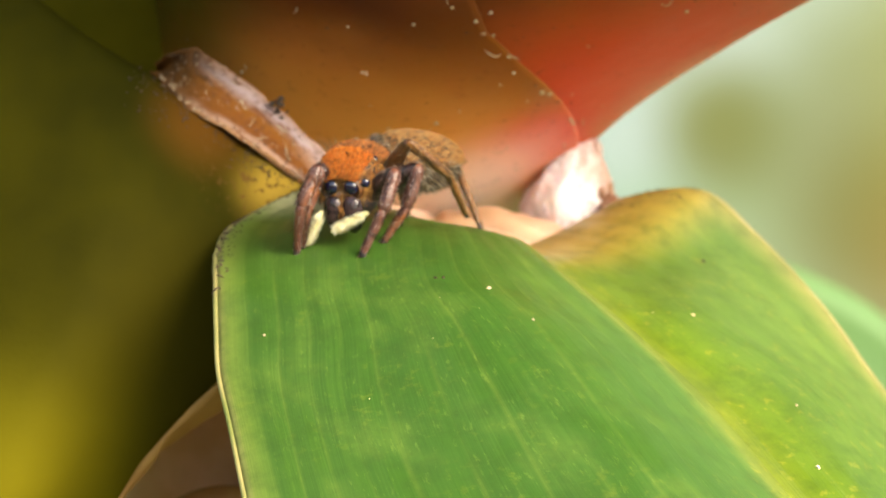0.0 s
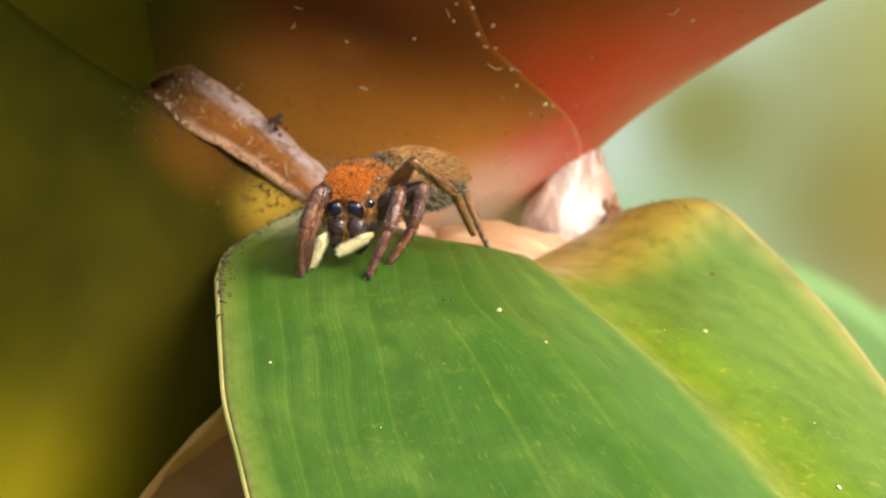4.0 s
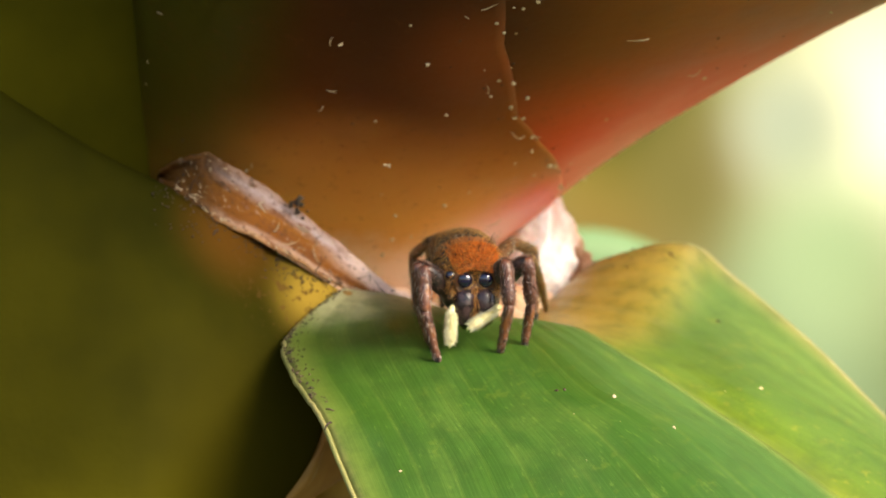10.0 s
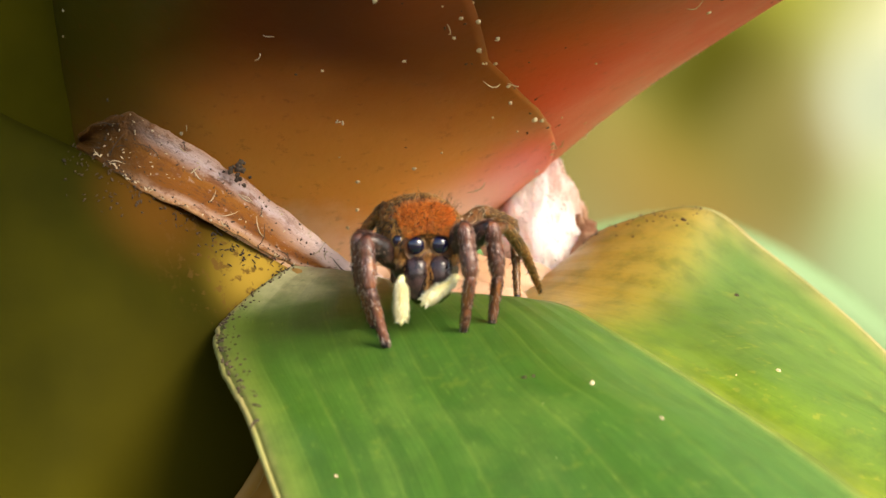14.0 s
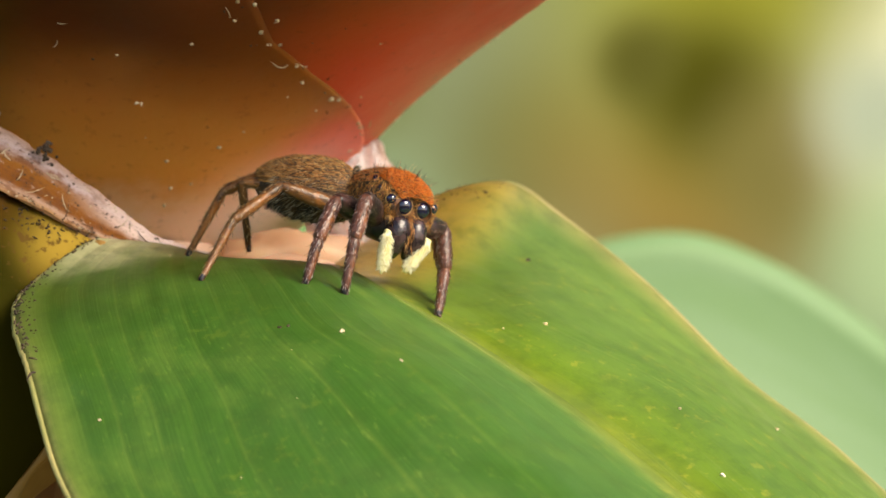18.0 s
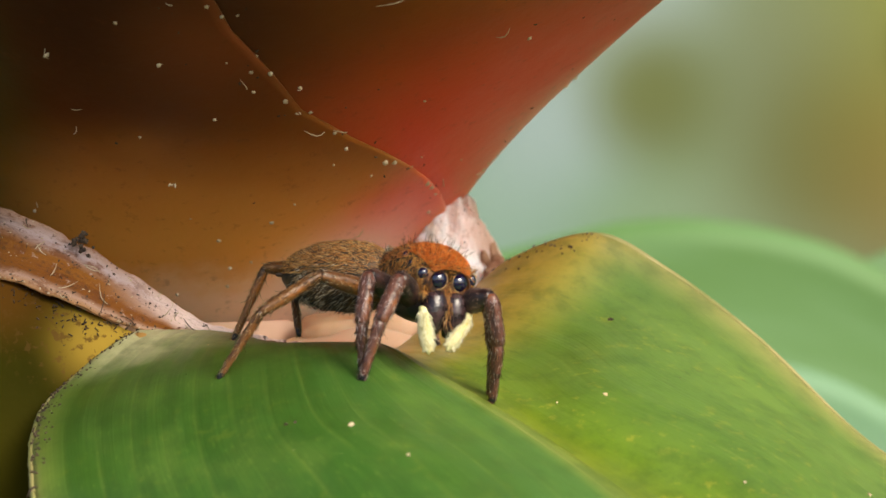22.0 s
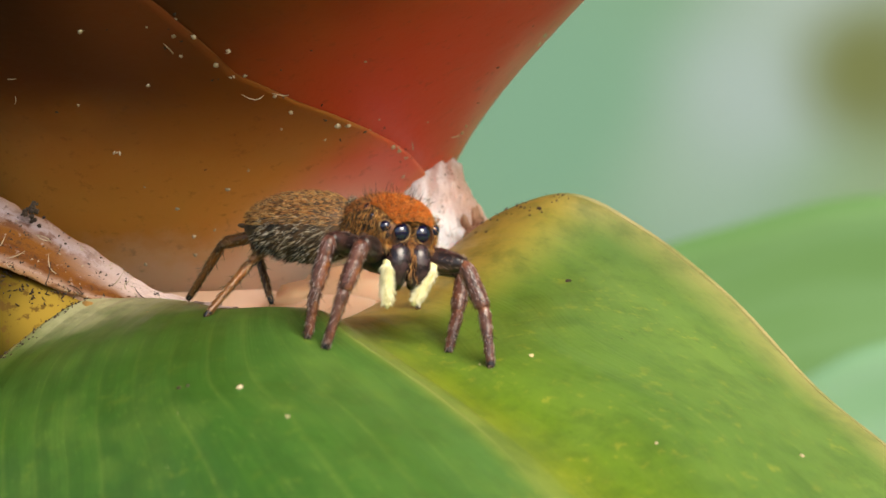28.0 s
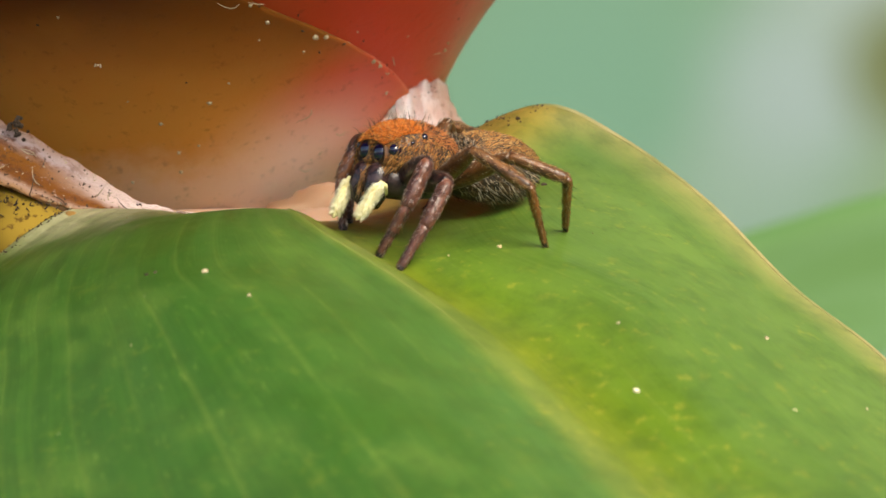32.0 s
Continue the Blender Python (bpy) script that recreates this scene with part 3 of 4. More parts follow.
tagged(new("dry_flap", shell("dry_flap", flap_point, 30, 10, 0.0002, MAT["dry"], MAT["dry"])), "thin yellowish dry flap along the sheath's edge", "dry leaf")

# ---- ground and the green distance ----
ground_me = shell("ground", lambda u, v: Vector(((u - 0.5) * 400, (v - 0.5) * 400, 0.0)), 8, 8, 0.02, MAT["soil"], MAT["soil"])
tagged(new("ground", ground_me), kind="structure")

# soft patches of far foliage and of light between it, painted into the backdrop's colour: x and z in mm from the leaf's
# foot, radius, colour
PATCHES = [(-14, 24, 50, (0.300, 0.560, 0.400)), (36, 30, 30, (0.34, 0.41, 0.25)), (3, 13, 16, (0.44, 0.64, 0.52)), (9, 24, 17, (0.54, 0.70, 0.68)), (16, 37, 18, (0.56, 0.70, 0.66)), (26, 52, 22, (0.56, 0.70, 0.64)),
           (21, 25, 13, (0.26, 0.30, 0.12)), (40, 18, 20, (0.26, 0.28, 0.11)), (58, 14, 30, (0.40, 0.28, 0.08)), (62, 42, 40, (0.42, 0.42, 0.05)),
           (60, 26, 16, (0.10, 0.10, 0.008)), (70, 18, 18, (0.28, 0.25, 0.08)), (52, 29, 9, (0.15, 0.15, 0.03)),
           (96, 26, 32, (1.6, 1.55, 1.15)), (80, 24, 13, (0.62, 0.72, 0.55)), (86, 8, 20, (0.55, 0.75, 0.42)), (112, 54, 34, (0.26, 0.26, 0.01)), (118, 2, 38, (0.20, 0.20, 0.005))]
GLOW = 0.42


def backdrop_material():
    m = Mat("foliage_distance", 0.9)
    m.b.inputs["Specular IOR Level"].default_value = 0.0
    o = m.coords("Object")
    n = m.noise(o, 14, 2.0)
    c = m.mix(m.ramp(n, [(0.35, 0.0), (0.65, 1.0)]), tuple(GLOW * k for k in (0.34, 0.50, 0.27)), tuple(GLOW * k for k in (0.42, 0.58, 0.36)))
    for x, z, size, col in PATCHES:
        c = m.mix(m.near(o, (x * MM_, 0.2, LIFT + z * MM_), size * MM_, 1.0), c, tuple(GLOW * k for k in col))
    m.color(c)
    return m.m


MM_ = 0.001


def backdrop_point(u, v):
    x = -0.45 + 0.9 * u
    return Vector((x, 0.2 - 0.9 * max(0.0, abs(x - 0.04) - 0.13) ** 1.3, 0.22 + 0.50 * v))


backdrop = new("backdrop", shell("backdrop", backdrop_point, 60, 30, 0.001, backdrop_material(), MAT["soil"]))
tagged(backdrop, kind="structure")


def far_leaf(name, line, drop, col_a, col_b, y):
    """A broad leaf blade far behind, with a softly curved upper edge."""
    m = Mat(name + "_green", 0.5)
    m.b.inputs["Specular IOR Level"].default_value = 0.2
    n = m.noise(m.coords("UV", (3, 14, 1)), 1.0, 2.0)
    m.color(m.mix(m.ramp(n, [(0.3, 0.0), (0.7, 1.0)]), tuple(GLOW * k for k in col_a), tuple(GLOW * k for k in col_b)))

    def point(u, v):
        p = spline(line, u)
        return Vector((p.x * MM_ - 0.004 * v, y - 0.03 * v * v + 0.004 * math.sin(3 * u), LIFT + (p.z - drop * v) * MM_))
    far = thing("background_leaf", "soft light green leaf blade behind the plant", "leaf", "background leaves")
    part("blade", shell(name, point, 40, 20, 0.0004, m.m, m.m, flip=True), far)
    v, f = tube([point(k / 40, 0.3 + 0.1 * k / 40) + Vector((0, 0.0001, 0)) for k in range(41)], [0.0002] * 41, 6)
    part("midrib", mesh_of("midrib", v, f, [m.m]), far)


far_leaf("far_leaf_near", vecs(-30, 0, -10, -10, 0, 4, 8, 0, 9.5, 20, 0, 11.5, 32, 0, 10, 42, 0, 6, 56, 0, -4, 74, 0, -20, 92, 0, -40), 60, (0.19, 0.40, 0.11), (0.23, 0.46, 0.16), 0.185)
far_leaf("far_leaf_wide", vecs(30, 0, 0, 44, 0, 7.5, 56, 0, 10, 66, 0, 7.5, 76, 0, 2, 88, 0, -7, 100, 0, -17, 120, 0, -34), 60, (0.27, 0.48, 0.20), (0.31, 0.52, 0.25), 0.192)
far_leaf("far_leaf_low", vecs(-10, 0, -22, 10, 0, -8, 22, 0, -3, 36, 0, -5, 50, 0, -14, 64, 0, -26), 50, (0.30, 0.58, 0.30), (0.34, 0.62, 0.36), 0.178)


# ---- dirt, crumbs and lint ----
def leaf_at(x, y):
    """The place and normal of the blade's upper side under plan x, y."""
    best = min(((leaf_point(i / 60, j / 60) - at(x, y, 0)).xy.length, i, j) for i in range(4, 58) for j in range(6, 52))
    u, v = best[1] / 60, best[2] / 60
    for step in (0.008, 0.003, 0.001):
        u, v = min(((u + a * step, v + b * step) for a in range(-3, 4) for b in range(-3, 4)), key=lambda q: (leaf_point(*q) - at(x, y, 0)).xy.length)
    p = leaf_point(u, v)
    n = (leaf_point(u, v + 0.01) - p).cross(leaf_point(u + 0.01, v) - p).normalized()
    return p, n


def grain(rng, p, n, size, verts, faces, stretch=1.0):
    """One uneven grain, added to a joined mesh."""
    s = n.orthogonal().normalized()
    s = Matrix.Rotation(rng.uniform(0, 6.28), 3, n) @ s
    o = n.cross(s)
    k = len(verts)
    for i in range(5):
        a = 2 * math.pi * i / 5
        r = size * rng.uniform(0.6, 1.2)
        verts.append(p + s * math.cos(a) * r * stretch + o * math.sin(a) * r / stretch - n * size * 0.2)
    for i in range(5):
        a = 2 * math.pi * i / 5 + 0.5
        r = size * rng.uniform(0.4, 0.9)
        verts.append(p + s * math.cos(a) * r * stretch + o * math.sin(a) * r / stretch + n * size * rng.uniform(0.3, 0.7))
    for i in range(5):
        j = (i + 1) % 5
        faces.append((k + i, k + j, k + 5 + j, k + 5 + i))
    faces.append(tuple(k + 5 + i for i in range(5)))


def curl(rng, p, n, length, thick, verts, faces):
    """One curled fibre lying on a surface."""
    s = Matrix.Rotation(rng.uniform(0, 6.28), 3, n) @ n.orthogonal().normalized()
    o = n.cross(s)
    bend = rng.uniform(-1.5, 1.5)
    path = [p + s * length * t + o * length * bend * t * t + n * (thick * 0.5 + length * 0.25 * math.sin(3 * t)) for t in (0, 0.25, 0.5, 0.75, 1.0)]
    v, f = tube(path, [thick * 0.6, thick, thick, thick * 0.8, thick * 0.3], 4)
    k = len(verts)
    verts += v
    faces += [tuple(i + k for i in q) for q in f]


def stuff(name, verts, faces, mat, label, category):
    return tagged(new(name, mesh_of(name, verts, faces, [mat])), label, category, kind="stuff")


def stem_spot(turn, z, out):
    p = stem_point(turn, z, out)
    n = (stem_point(turn + 1, z, out) - p).cross(stem_point(turn, z + 0.01, out) - p).normalized()
    return p, n


rng = random.Random(5)
pale, dark, curls = ([], []), ([], []), ([], [])
for _ in range(230):
    z = rng.uniform(0.14, 0.75)
    turn = rng.uniform(-70, 95)
    if rng.random() < 0.4:
        turn = bract_margin(z) + rng.gauss(-2, 5)
    p, n = stem_spot(turn, z, 0.008 if turn < bract_margin(z) else 0.0)
    pick = rng.random()
    if pick < 0.35:
        grain(rng, p, n, rng.uniform(0.00004, 0.00011), *pale)
    elif pick < 0.50:
        curl(rng, p, n, rng.uniform(0.00015, 0.0005), 0.000018, *curls)
    else:
        grain(rng, p, n, rng.uniform(0.00002, 0.00007), *dark, stretch=rng.uniform(1, 1.8))
for x, y, z in ((-0.169, -1.80, 0.308), (0.092, -1.77, 0.364), (0.029, -1.875, 0.402), (-0.047, -2.0, 0.486), (-0.303, -2.05, 0.479)):
    for _ in range(3):
        grain(rng, at(x + rng.gauss(0, 0.0025), y, z + rng.gauss(0, 0.0015)), Vector((0, -1, 0.2)).normalized(), rng.uniform(0.00004, 0.00007), *pale, stretch=1.5)
for _ in range(190):
    u = rng.uniform(0.55, 1.0)
    p = lower_point(u, abs(rng.gauss(0, 0.02)))
    grain(rng, p + Vector((0, -0.00005, 0)), Vector((-0.2, -1, 0.2)).normalized(), rng.uniform(0.00002, 0.00005), *dark, stretch=rng.uniform(1, 2.2))
for _ in range(420):
    u = rng.uniform(0.08, 0.85)
    p = band_point(u, rng.choice((abs(rng.gauss(0, 0.06)), rng.uniform(0.6, 1.0), rng.uniform(0.05, 0.6))))
    grain(rng, p, Vector((-0.1, -1, 0.1)).normalized(), rng.uniform(0.000015, 0.00005), *rng.choice((dark, dark, pale)), stretch=rng.uniform(1, 2))
    if rng.random() < 0.06:
        curl(rng, p, Vector((0, -1, 0.2)).normalized(), rng.uniform(0.0002, 0.0006), 0.000018, *rng.choice((curls, dark)))
for _ in range(16):
    grain(rng, at(-0.309 + rng.gauss(0, 0.008), -1.775, 0.222 + rng.gauss(0, 0.012)), Vector((0, -1, 0)), rng.uniform(0.00005, 0.00012), *dark)
for _ in range(160):
    v = rng.uniform(0.10, 0.42)
    u = abs(rng.gauss(0, 0.012))
    p = leaf_point(u, v)
    grain(rng, p, Vector((-0.5, -0.5, 0.7)).normalized(), rng.uniform(0.00002, 0.00006), *dark)
for _ in range(60):
    v = rng.uniform(0.06, 0.24)
    u = 1 - abs(rng.gauss(0, 0.03))
    grain(rng, leaf_point(u, v), Vector((0.1, -0.5, 0.85)).normalized(), rng.uniform(0.00002, 0.00006), *dark)
for _ in range(14):
    u, v = rng.uniform(0.03, 0.97), rng.uniform(0.12, 0.75)
    p = leaf_point(u, v)
    n = (leaf_point(u, v + 0.01) - p).cross(leaf_point(u + 0.01, v) - p).normalized()
    grain(rng, p, n, rng.uniform(0.000015, 0.00004), *rng.choice((dark, pale, pale)))
for _ in range(70):
    d = Vector((rng.gauss(0.3, 1), -abs(rng.gauss(0.6, 0.6)), rng.gauss(0, 0.8))).normalized()
    grain(rng, at(0.232 + d.x * 0.076, -1.33 + d.y * 0.095, 0.18 + d.z * 0.12), d, rng.uniform(0.000015, 0.00004), *dark)
# two dark strokes at the notch in the margin
for dz in (0.0, 0.02):
    q = at(-0.312 + dz * 0.5, -2.215 - dz * 0.3, -0.092 - dz)
    curl(rng, q, Vector((-0.2, -0.7, 0.7)).normalized(), 0.00024, 0.00004, *dark)
stuff("dust", *pale, MAT["dirt_pale"], "scattered pale grains of dust on stem and leaf", "dust")
stuff("dirt", *dark, MAT["dirt_dark"], "scattered dark grains of dirt on stem and leaf", "dirt")
stuff("lint", *curls, MAT["dirt_pale"], "fine curled pale fibres on the stem", "lint")
# single crumbs on the blade
for x, y, size, mat, what in ((0.67, -2.294, 0.00011, "crumb", "cream-coloured crumb on the leaf"), (0.862, -2.24, 0.00006, "crumb", "small cream crumb on the leaf"),
                              (0.12, -2.289, 0.00011, "dirt_pale", "tiny tan fleck on the leaf"), (0.821, -2.025, 0.0001, "dirt_pale", "flat pale flake on the leaf"),
                              (0.461, -1.995, 0.00008, "crumb", "tiny white fleck on the leaf"), (0.196, -2.362, 0.00007, "dirt_pale", "tiny tan fleck on the leaf"),
                              (0.034, -2.268, 0.00008, "dirt_dark", "tiny dark dot on the leaf"), (0.046, -2.268, 0.00007, "dirt_dark", "tiny dark dot on the leaf"),
                              (0.484, -1.678, 0.0001, "dirt_dark", "grey-brown flake on the leaf"), (0.431, -1.537, 0.0001, "dirt_dark", "grey-brown flake on the leaf"),
                              (-0.211, -2.32, 0.00006, "dirt_pale", "tiny tan fleck on the leaf"), (0.637, -2.156, 0.00007, "dirt_pale", "tiny tan fleck on the leaf")):
    p, n = leaf_at(x, y)
    v, f = [], []
    for k in range(3 if size > 0.00012 else 1):
        grain(rng, p + n * size * 0.2 * k + Vector((rng.gauss(0, size * 0.4), 0, 0)) * k, n, size, v, f, 1.2)
    tagged(new("crumb", mesh_of("crumb", v, f, [MAT[mat]], smooth=False)), what, "crumb", "crumbs on the leaf")


# ==== spider ====
MM = 0.001


def shaded(name, a, b, scale, rough, spec=0.5, lo=0.4, hi=0.6, detail=3.0):
    m = Mat(name, rough)
    m.b.inputs["Specular IOR Level"].default_value = spec
    o = m.coords("Object")
    m.color(m.mix(m.ramp(m.noise(o, scale, detail), [(lo, 0.0), (hi, 1.0)]), a, b))
    m.bump(m.noise(o, scale * 2.5, 2.0), 0.00004, 0.5)
    return m.m


def hair_material(name, cols, rough=0.5):
    """Hairs whose colour changes from one to the next."""
    m = Mat(name, rough)
    g = m.node("NewGeometry")
    stops = [(k / len(cols), c) for k, c in enumerate(cols)]
    r = m.ramp(g.outputs["Random Per Island"], stops)
    for n in m.t.nodes:
        if n.bl_idname == "ShaderNodeValToRGB":
            n.color_ramp.interpolation = 'CONSTANT'
    m.color(r)
    return m.m


def leg_material(front):
    """Brown chitin, darker towards the hip, with a shine along it."""
    m = Mat("leg_brown_front" if front else "leg_brown_rear", 0.30)
    o = m.coords("Object")
    dark, mid = ((0.030, 0.013, 0.012), (0.17, 0.064, 0.040)) if front else ((0.035, 0.016, 0.007), (0.19, 0.078, 0.024))
    n = m.noise(m.coords("Object", (1, 1, 0.25)), 4200, 3.0, 0.6)
    c = m.mix(m.ramp(n, [(0.30, 0.0), (0.66, 1.0)]), dark, mid)
    c = m.mix(m.ramp(m.noise(m.coords("Object", (1, 1, 0.6)), 2600, 2.0), [(0.57, 0.0), (0.70, 0.55)]), c, (0.34, 0.115, 0.025))
    m.color(c)
    m.bump(m.noise(o, 6000, 3.0), 0.00006, 0.7)
    return m.m


SPI = {
    "carapace": shaded("carapace_brown", (0.016, 0.010, 0.007), (0.13, 0.05, 0.014), 2600, 0.45),
    "belly": shaded("belly_black_brown", (0.012, 0.008, 0.010), (0.05, 0.03, 0.03), 2500, 0.35),
    "abdomen": shaded("abdomen_brown", (0.020, 0.012, 0.007), (0.11, 0.055, 0.018), 1500, 0.6),
    "eye": Mat("eye_black", 0.05, Coat_Weight=0.6, Coat_Roughness=0.02, IOR=1.55).color((0.003, 0.003, 0.022)).m,
    "eye_rim": shaded("eye_rim_brown", (0.10, 0.05, 0.015), (0.30, 0.17, 0.05), 4000, 0.5),
    "jaw": shaded("jaw_purple_brown", (0.012, 0.007, 0.009), (0.045, 0.024, 0.025), 2600, 0.25),
    "palp": shaded("palp_cream", (0.80, 0.74, 0.38), (0.66, 0.58, 0.24), 4000, 0.6),
    "palp_hair": hair_material("palp_hair_cream", [(0.90, 0.85, 0.58), (0.84, 0.77, 0.46), (0.92, 0.89, 0.70)], 0.6),
    "orange_hair": hair_material("crown_hair_orange", [(0.66, 0.17, 0.012), (0.76, 0.24, 0.02), (0.55, 0.12, 0.008), (0.80, 0.36, 0.10), (0.66, 0.19, 0.015), (0.60, 0.14, 0.01), (0.14, 0.03, 0.01)]),
    "gold_hair": hair_material("flank_hair_gold", [(0.50, 0.22, 0.04), (0.62, 0.34, 0.09), (0.04, 0.02, 0.01), (0.50, 0.17, 0.02), (0.03, 0.015, 0.01), (0.02, 0.012, 0.008), (0.34, 0.16, 0.03)]),
    "rust_hair": hair_material("nape_hair_rust", [(0.60, 0.20, 0.05), (0.52, 0.15, 0.03), (0.04, 0.02, 0.01), (0.62, 0.28, 0.09), (0.45, 0.12, 0.02), (0.03, 0.015, 0.01)]),
    "back_hair": hair_material("back_hair_golden", [(0.50, 0.21, 0.04), (0.58, 0.32, 0.10), (0.06, 0.028, 0.012), (0.46, 0.17, 0.03), (0.03, 0.016, 0.010), (0.62, 0.40, 0.17), (0.05, 0.024, 0.012), (0.42, 0.18, 0.04)]),
    "white_hair": hair_material("side_hair_white", [(0.62, 0.55, 0.44), (0.02, 0.014, 0.012), (0.012, 0.009, 0.008), (0.16, 0.09, 0.03), (0.012, 0.010, 0.009), (0.03, 0.02, 0.012), (0.40, 0.30, 0.18)]),
    "bristle": hair_material("bristle_dark", [(0.02, 0.012, 0.01), (0.06, 0.03, 0.015), (0.35, 0.22, 0.1)]),
    "leg_front": leg_material(True),
    "leg_scale_front": hair_material("leg_scale_lilac_brown", [(0.09, 0.036, 0.034), (0.20, 0.075, 0.055), (0.03, 0.013, 0.014), (0.50, 0.38, 0.38), (0.28, 0.10, 0.045), (0.045, 0.018, 0.02), (0.66, 0.55, 0.54)], 0.3),
    "thigh": shaded("thigh_black_brown", (0.010, 0.006, 0.007), (0.05, 0.022, 0.018), 2500, 0.3),
    "thigh_scale": hair_material("thigh_scale_dark", [(0.03, 0.014, 0.012), (0.02, 0.010, 0.010), (0.16, 0.06, 0.03), (0.04, 0.02, 0.018), (0.32, 0.22, 0.18)], 0.4),
    "leg_rear": leg_material(False),
    "leg_scale_rear": hair_material("leg_scale_tan_brown", [(0.30, 0.13, 0.035), (0.05, 0.025, 0.012), (0.48, 0.28, 0.11), (0.20, 0.08, 0.02), (0.03, 0.015, 0.010), (0.60, 0.44, 0.26)], 0.4),
    "claw": Mat("claw_dark", 0.5).color((0.012, 0.012, 0.018)).m,
}


def rings_surface(rings, power=2.4):
    """fn(v, a): a body along y from rings of (y, half width, top, bottom); a in degrees from the right side over the top."""
    ys = [r[0] for r in rings]

    def fn(v, a):
        y = ys[0] + (ys[-1] - ys[0]) * v
        w, t, b = (sum(float(np.interp(y + d, ys, [r[k] for r in rings])) for d in (-0.07, 0, 0.07)) / 3 for k in (1, 2, 3))
        c, s = math.cos(radians(a)), math.sin(radians(a))
        mid, half = (t + b) / 2, (t - b) / 2
        sx = math.copysign(abs(c) ** (2 / power), c)
        sz = math.copysign(abs(s) ** (2 / power), s)
        return Vector((w * sx, y, mid + half * sz))
    return fn


def body_mesh(name, fn, mat, nv=40, na=48):
    verts, faces = [], []
    for k in range(nv + 1):
        v = 0.5 - 0.5 * math.cos(math.pi * k / nv)
        for j in range(na):
            verts.append(fn(v, 360 * j / na) * MM)
    for k in range(nv):
        for j in range(na):
            r = (j + 1) % na
            faces.append((k * na + j, k * na + r, (k + 1) * na + r, (k + 1) * na + j))
    faces.append(tuple(range(na)))
    faces.append(tuple(nv * na + j for j in reversed(range(na))))
    return mesh_of(name, verts, faces, [mat])


def hair_mesh(name, roots, mat):
    """Roots: rows of place, direction, length and thickness, in mm."""
    verts, faces = [], []
    for p, d, length, thick in roots:
        d = d.normalized()
        s = d.orthogonal().normalized()
        o = d.cross(s)
        k = len(verts)
        for a in (0, 120, 240):
            verts.append((p + (s * math.cos(radians(a)) + o * math.sin(radians(a))) * thick) * MM)
        mid = p + d * length * 0.6 + Vector((0, 0, -0.06 * length))
        for a in (60, 180, 300):
            verts.append((mid + (s * math.cos(radians(a)) + o * math.sin(radians(a))) * thick * 0.6) * MM)
        verts.append((p + d * length + Vector((0, 0, -0.2 * length))) * MM)
        for a in range(3):
            b = (a + 1) % 3
            faces.append((k + a, k + b, k + 3 + a))
            faces.append((k + b, k + 3 + b, k + 3 + a))
            faces.append((k + 3 + a, k + 3 + b, k + 6))
    return mesh_of(name, verts, faces, [mat])


def fur(fn, count, v0, v1, a0, a1, length, thick, lean, rng, lift=0.35, spread=0.4):
    """Hair roots scattered over fn, combed along lean."""
    rows = []
    for _ in range(count):
        v, a = rng.uniform(v0, v1), rng.uniform(a0, a1)
        p = fn(v, a)
        n = (fn(v, a + 2) - fn(v, a - 2)).cross(fn(min(v + 0.01, 1), a) - fn(max(v - 0.01, 0), a))
        if n.length < 1e-9:
            continue
        n.normalize()
        if n.dot(p - Vector((0, p.y, 0))) < 0:
            n = -n
        d = n * lift + lean + Vector((rng.gauss(0, spread), rng.gauss(0, spread), rng.gauss(0, spread))) * 0.5
        rows.append((p, d, length * rng.uniform(0.6, 1.3), thick * rng.uniform(0.7, 1.2)))
    return rows


def ball(name, centre, r, mat, squash=(1, 1, 1), n=18):
    verts, faces = [], []
    for i in range(n + 1):
        th = math.pi * i / n
        for j in range(2 * n):
            ph = math.pi * j / n
            d = Vector((math.sin(th) * math.cos(ph) * squash[0], math.sin(th) * math.sin(ph) * squash[1], math.cos(th) * squash[2]))
            verts.append((Vector(centre) + d * r) * MM)
    for i in range(n):
        for j in range(2 * n):
            k = (j + 1) % (2 * n)
            faces.append((i * 2 * n + j, (i + 1) * 2 * n + j, (i + 1) * 2 * n + k, i * 2 * n + k))
    return mesh_of(name, verts, faces, [mat])


def tube_mesh(name, path, radii, mats, bristles=(), ring=12, dark_from=None):
    verts, faces = tube([Vector(p) * MM for p in path], [r * MM for r in radii], ring)
    pick = [0] * len(faces)
    if dark_from is not None:
        for k in range(dark_from * ring, (len(path) - 1) * ring):
            pick[k] = 1
        pick[-1] = 1
    for p, d, length, thick, which in bristles:
        d = d.normalized()
        s = d.orthogonal().normalized()
        o = d.cross(s)
        k = len(verts)
        for a in (0, 120, 240):
            verts.append((p + (s * math.cos(radians(a)) + o * math.sin(radians(a))) * thick) * MM)
        verts.append((p + d * length) * MM)
        for a in range(3):
            faces.append((k + a, k + (a + 1) % 3, k + 3))
            pick.append(which)
    return mesh_of(name, verts, faces, mats, None, pick)


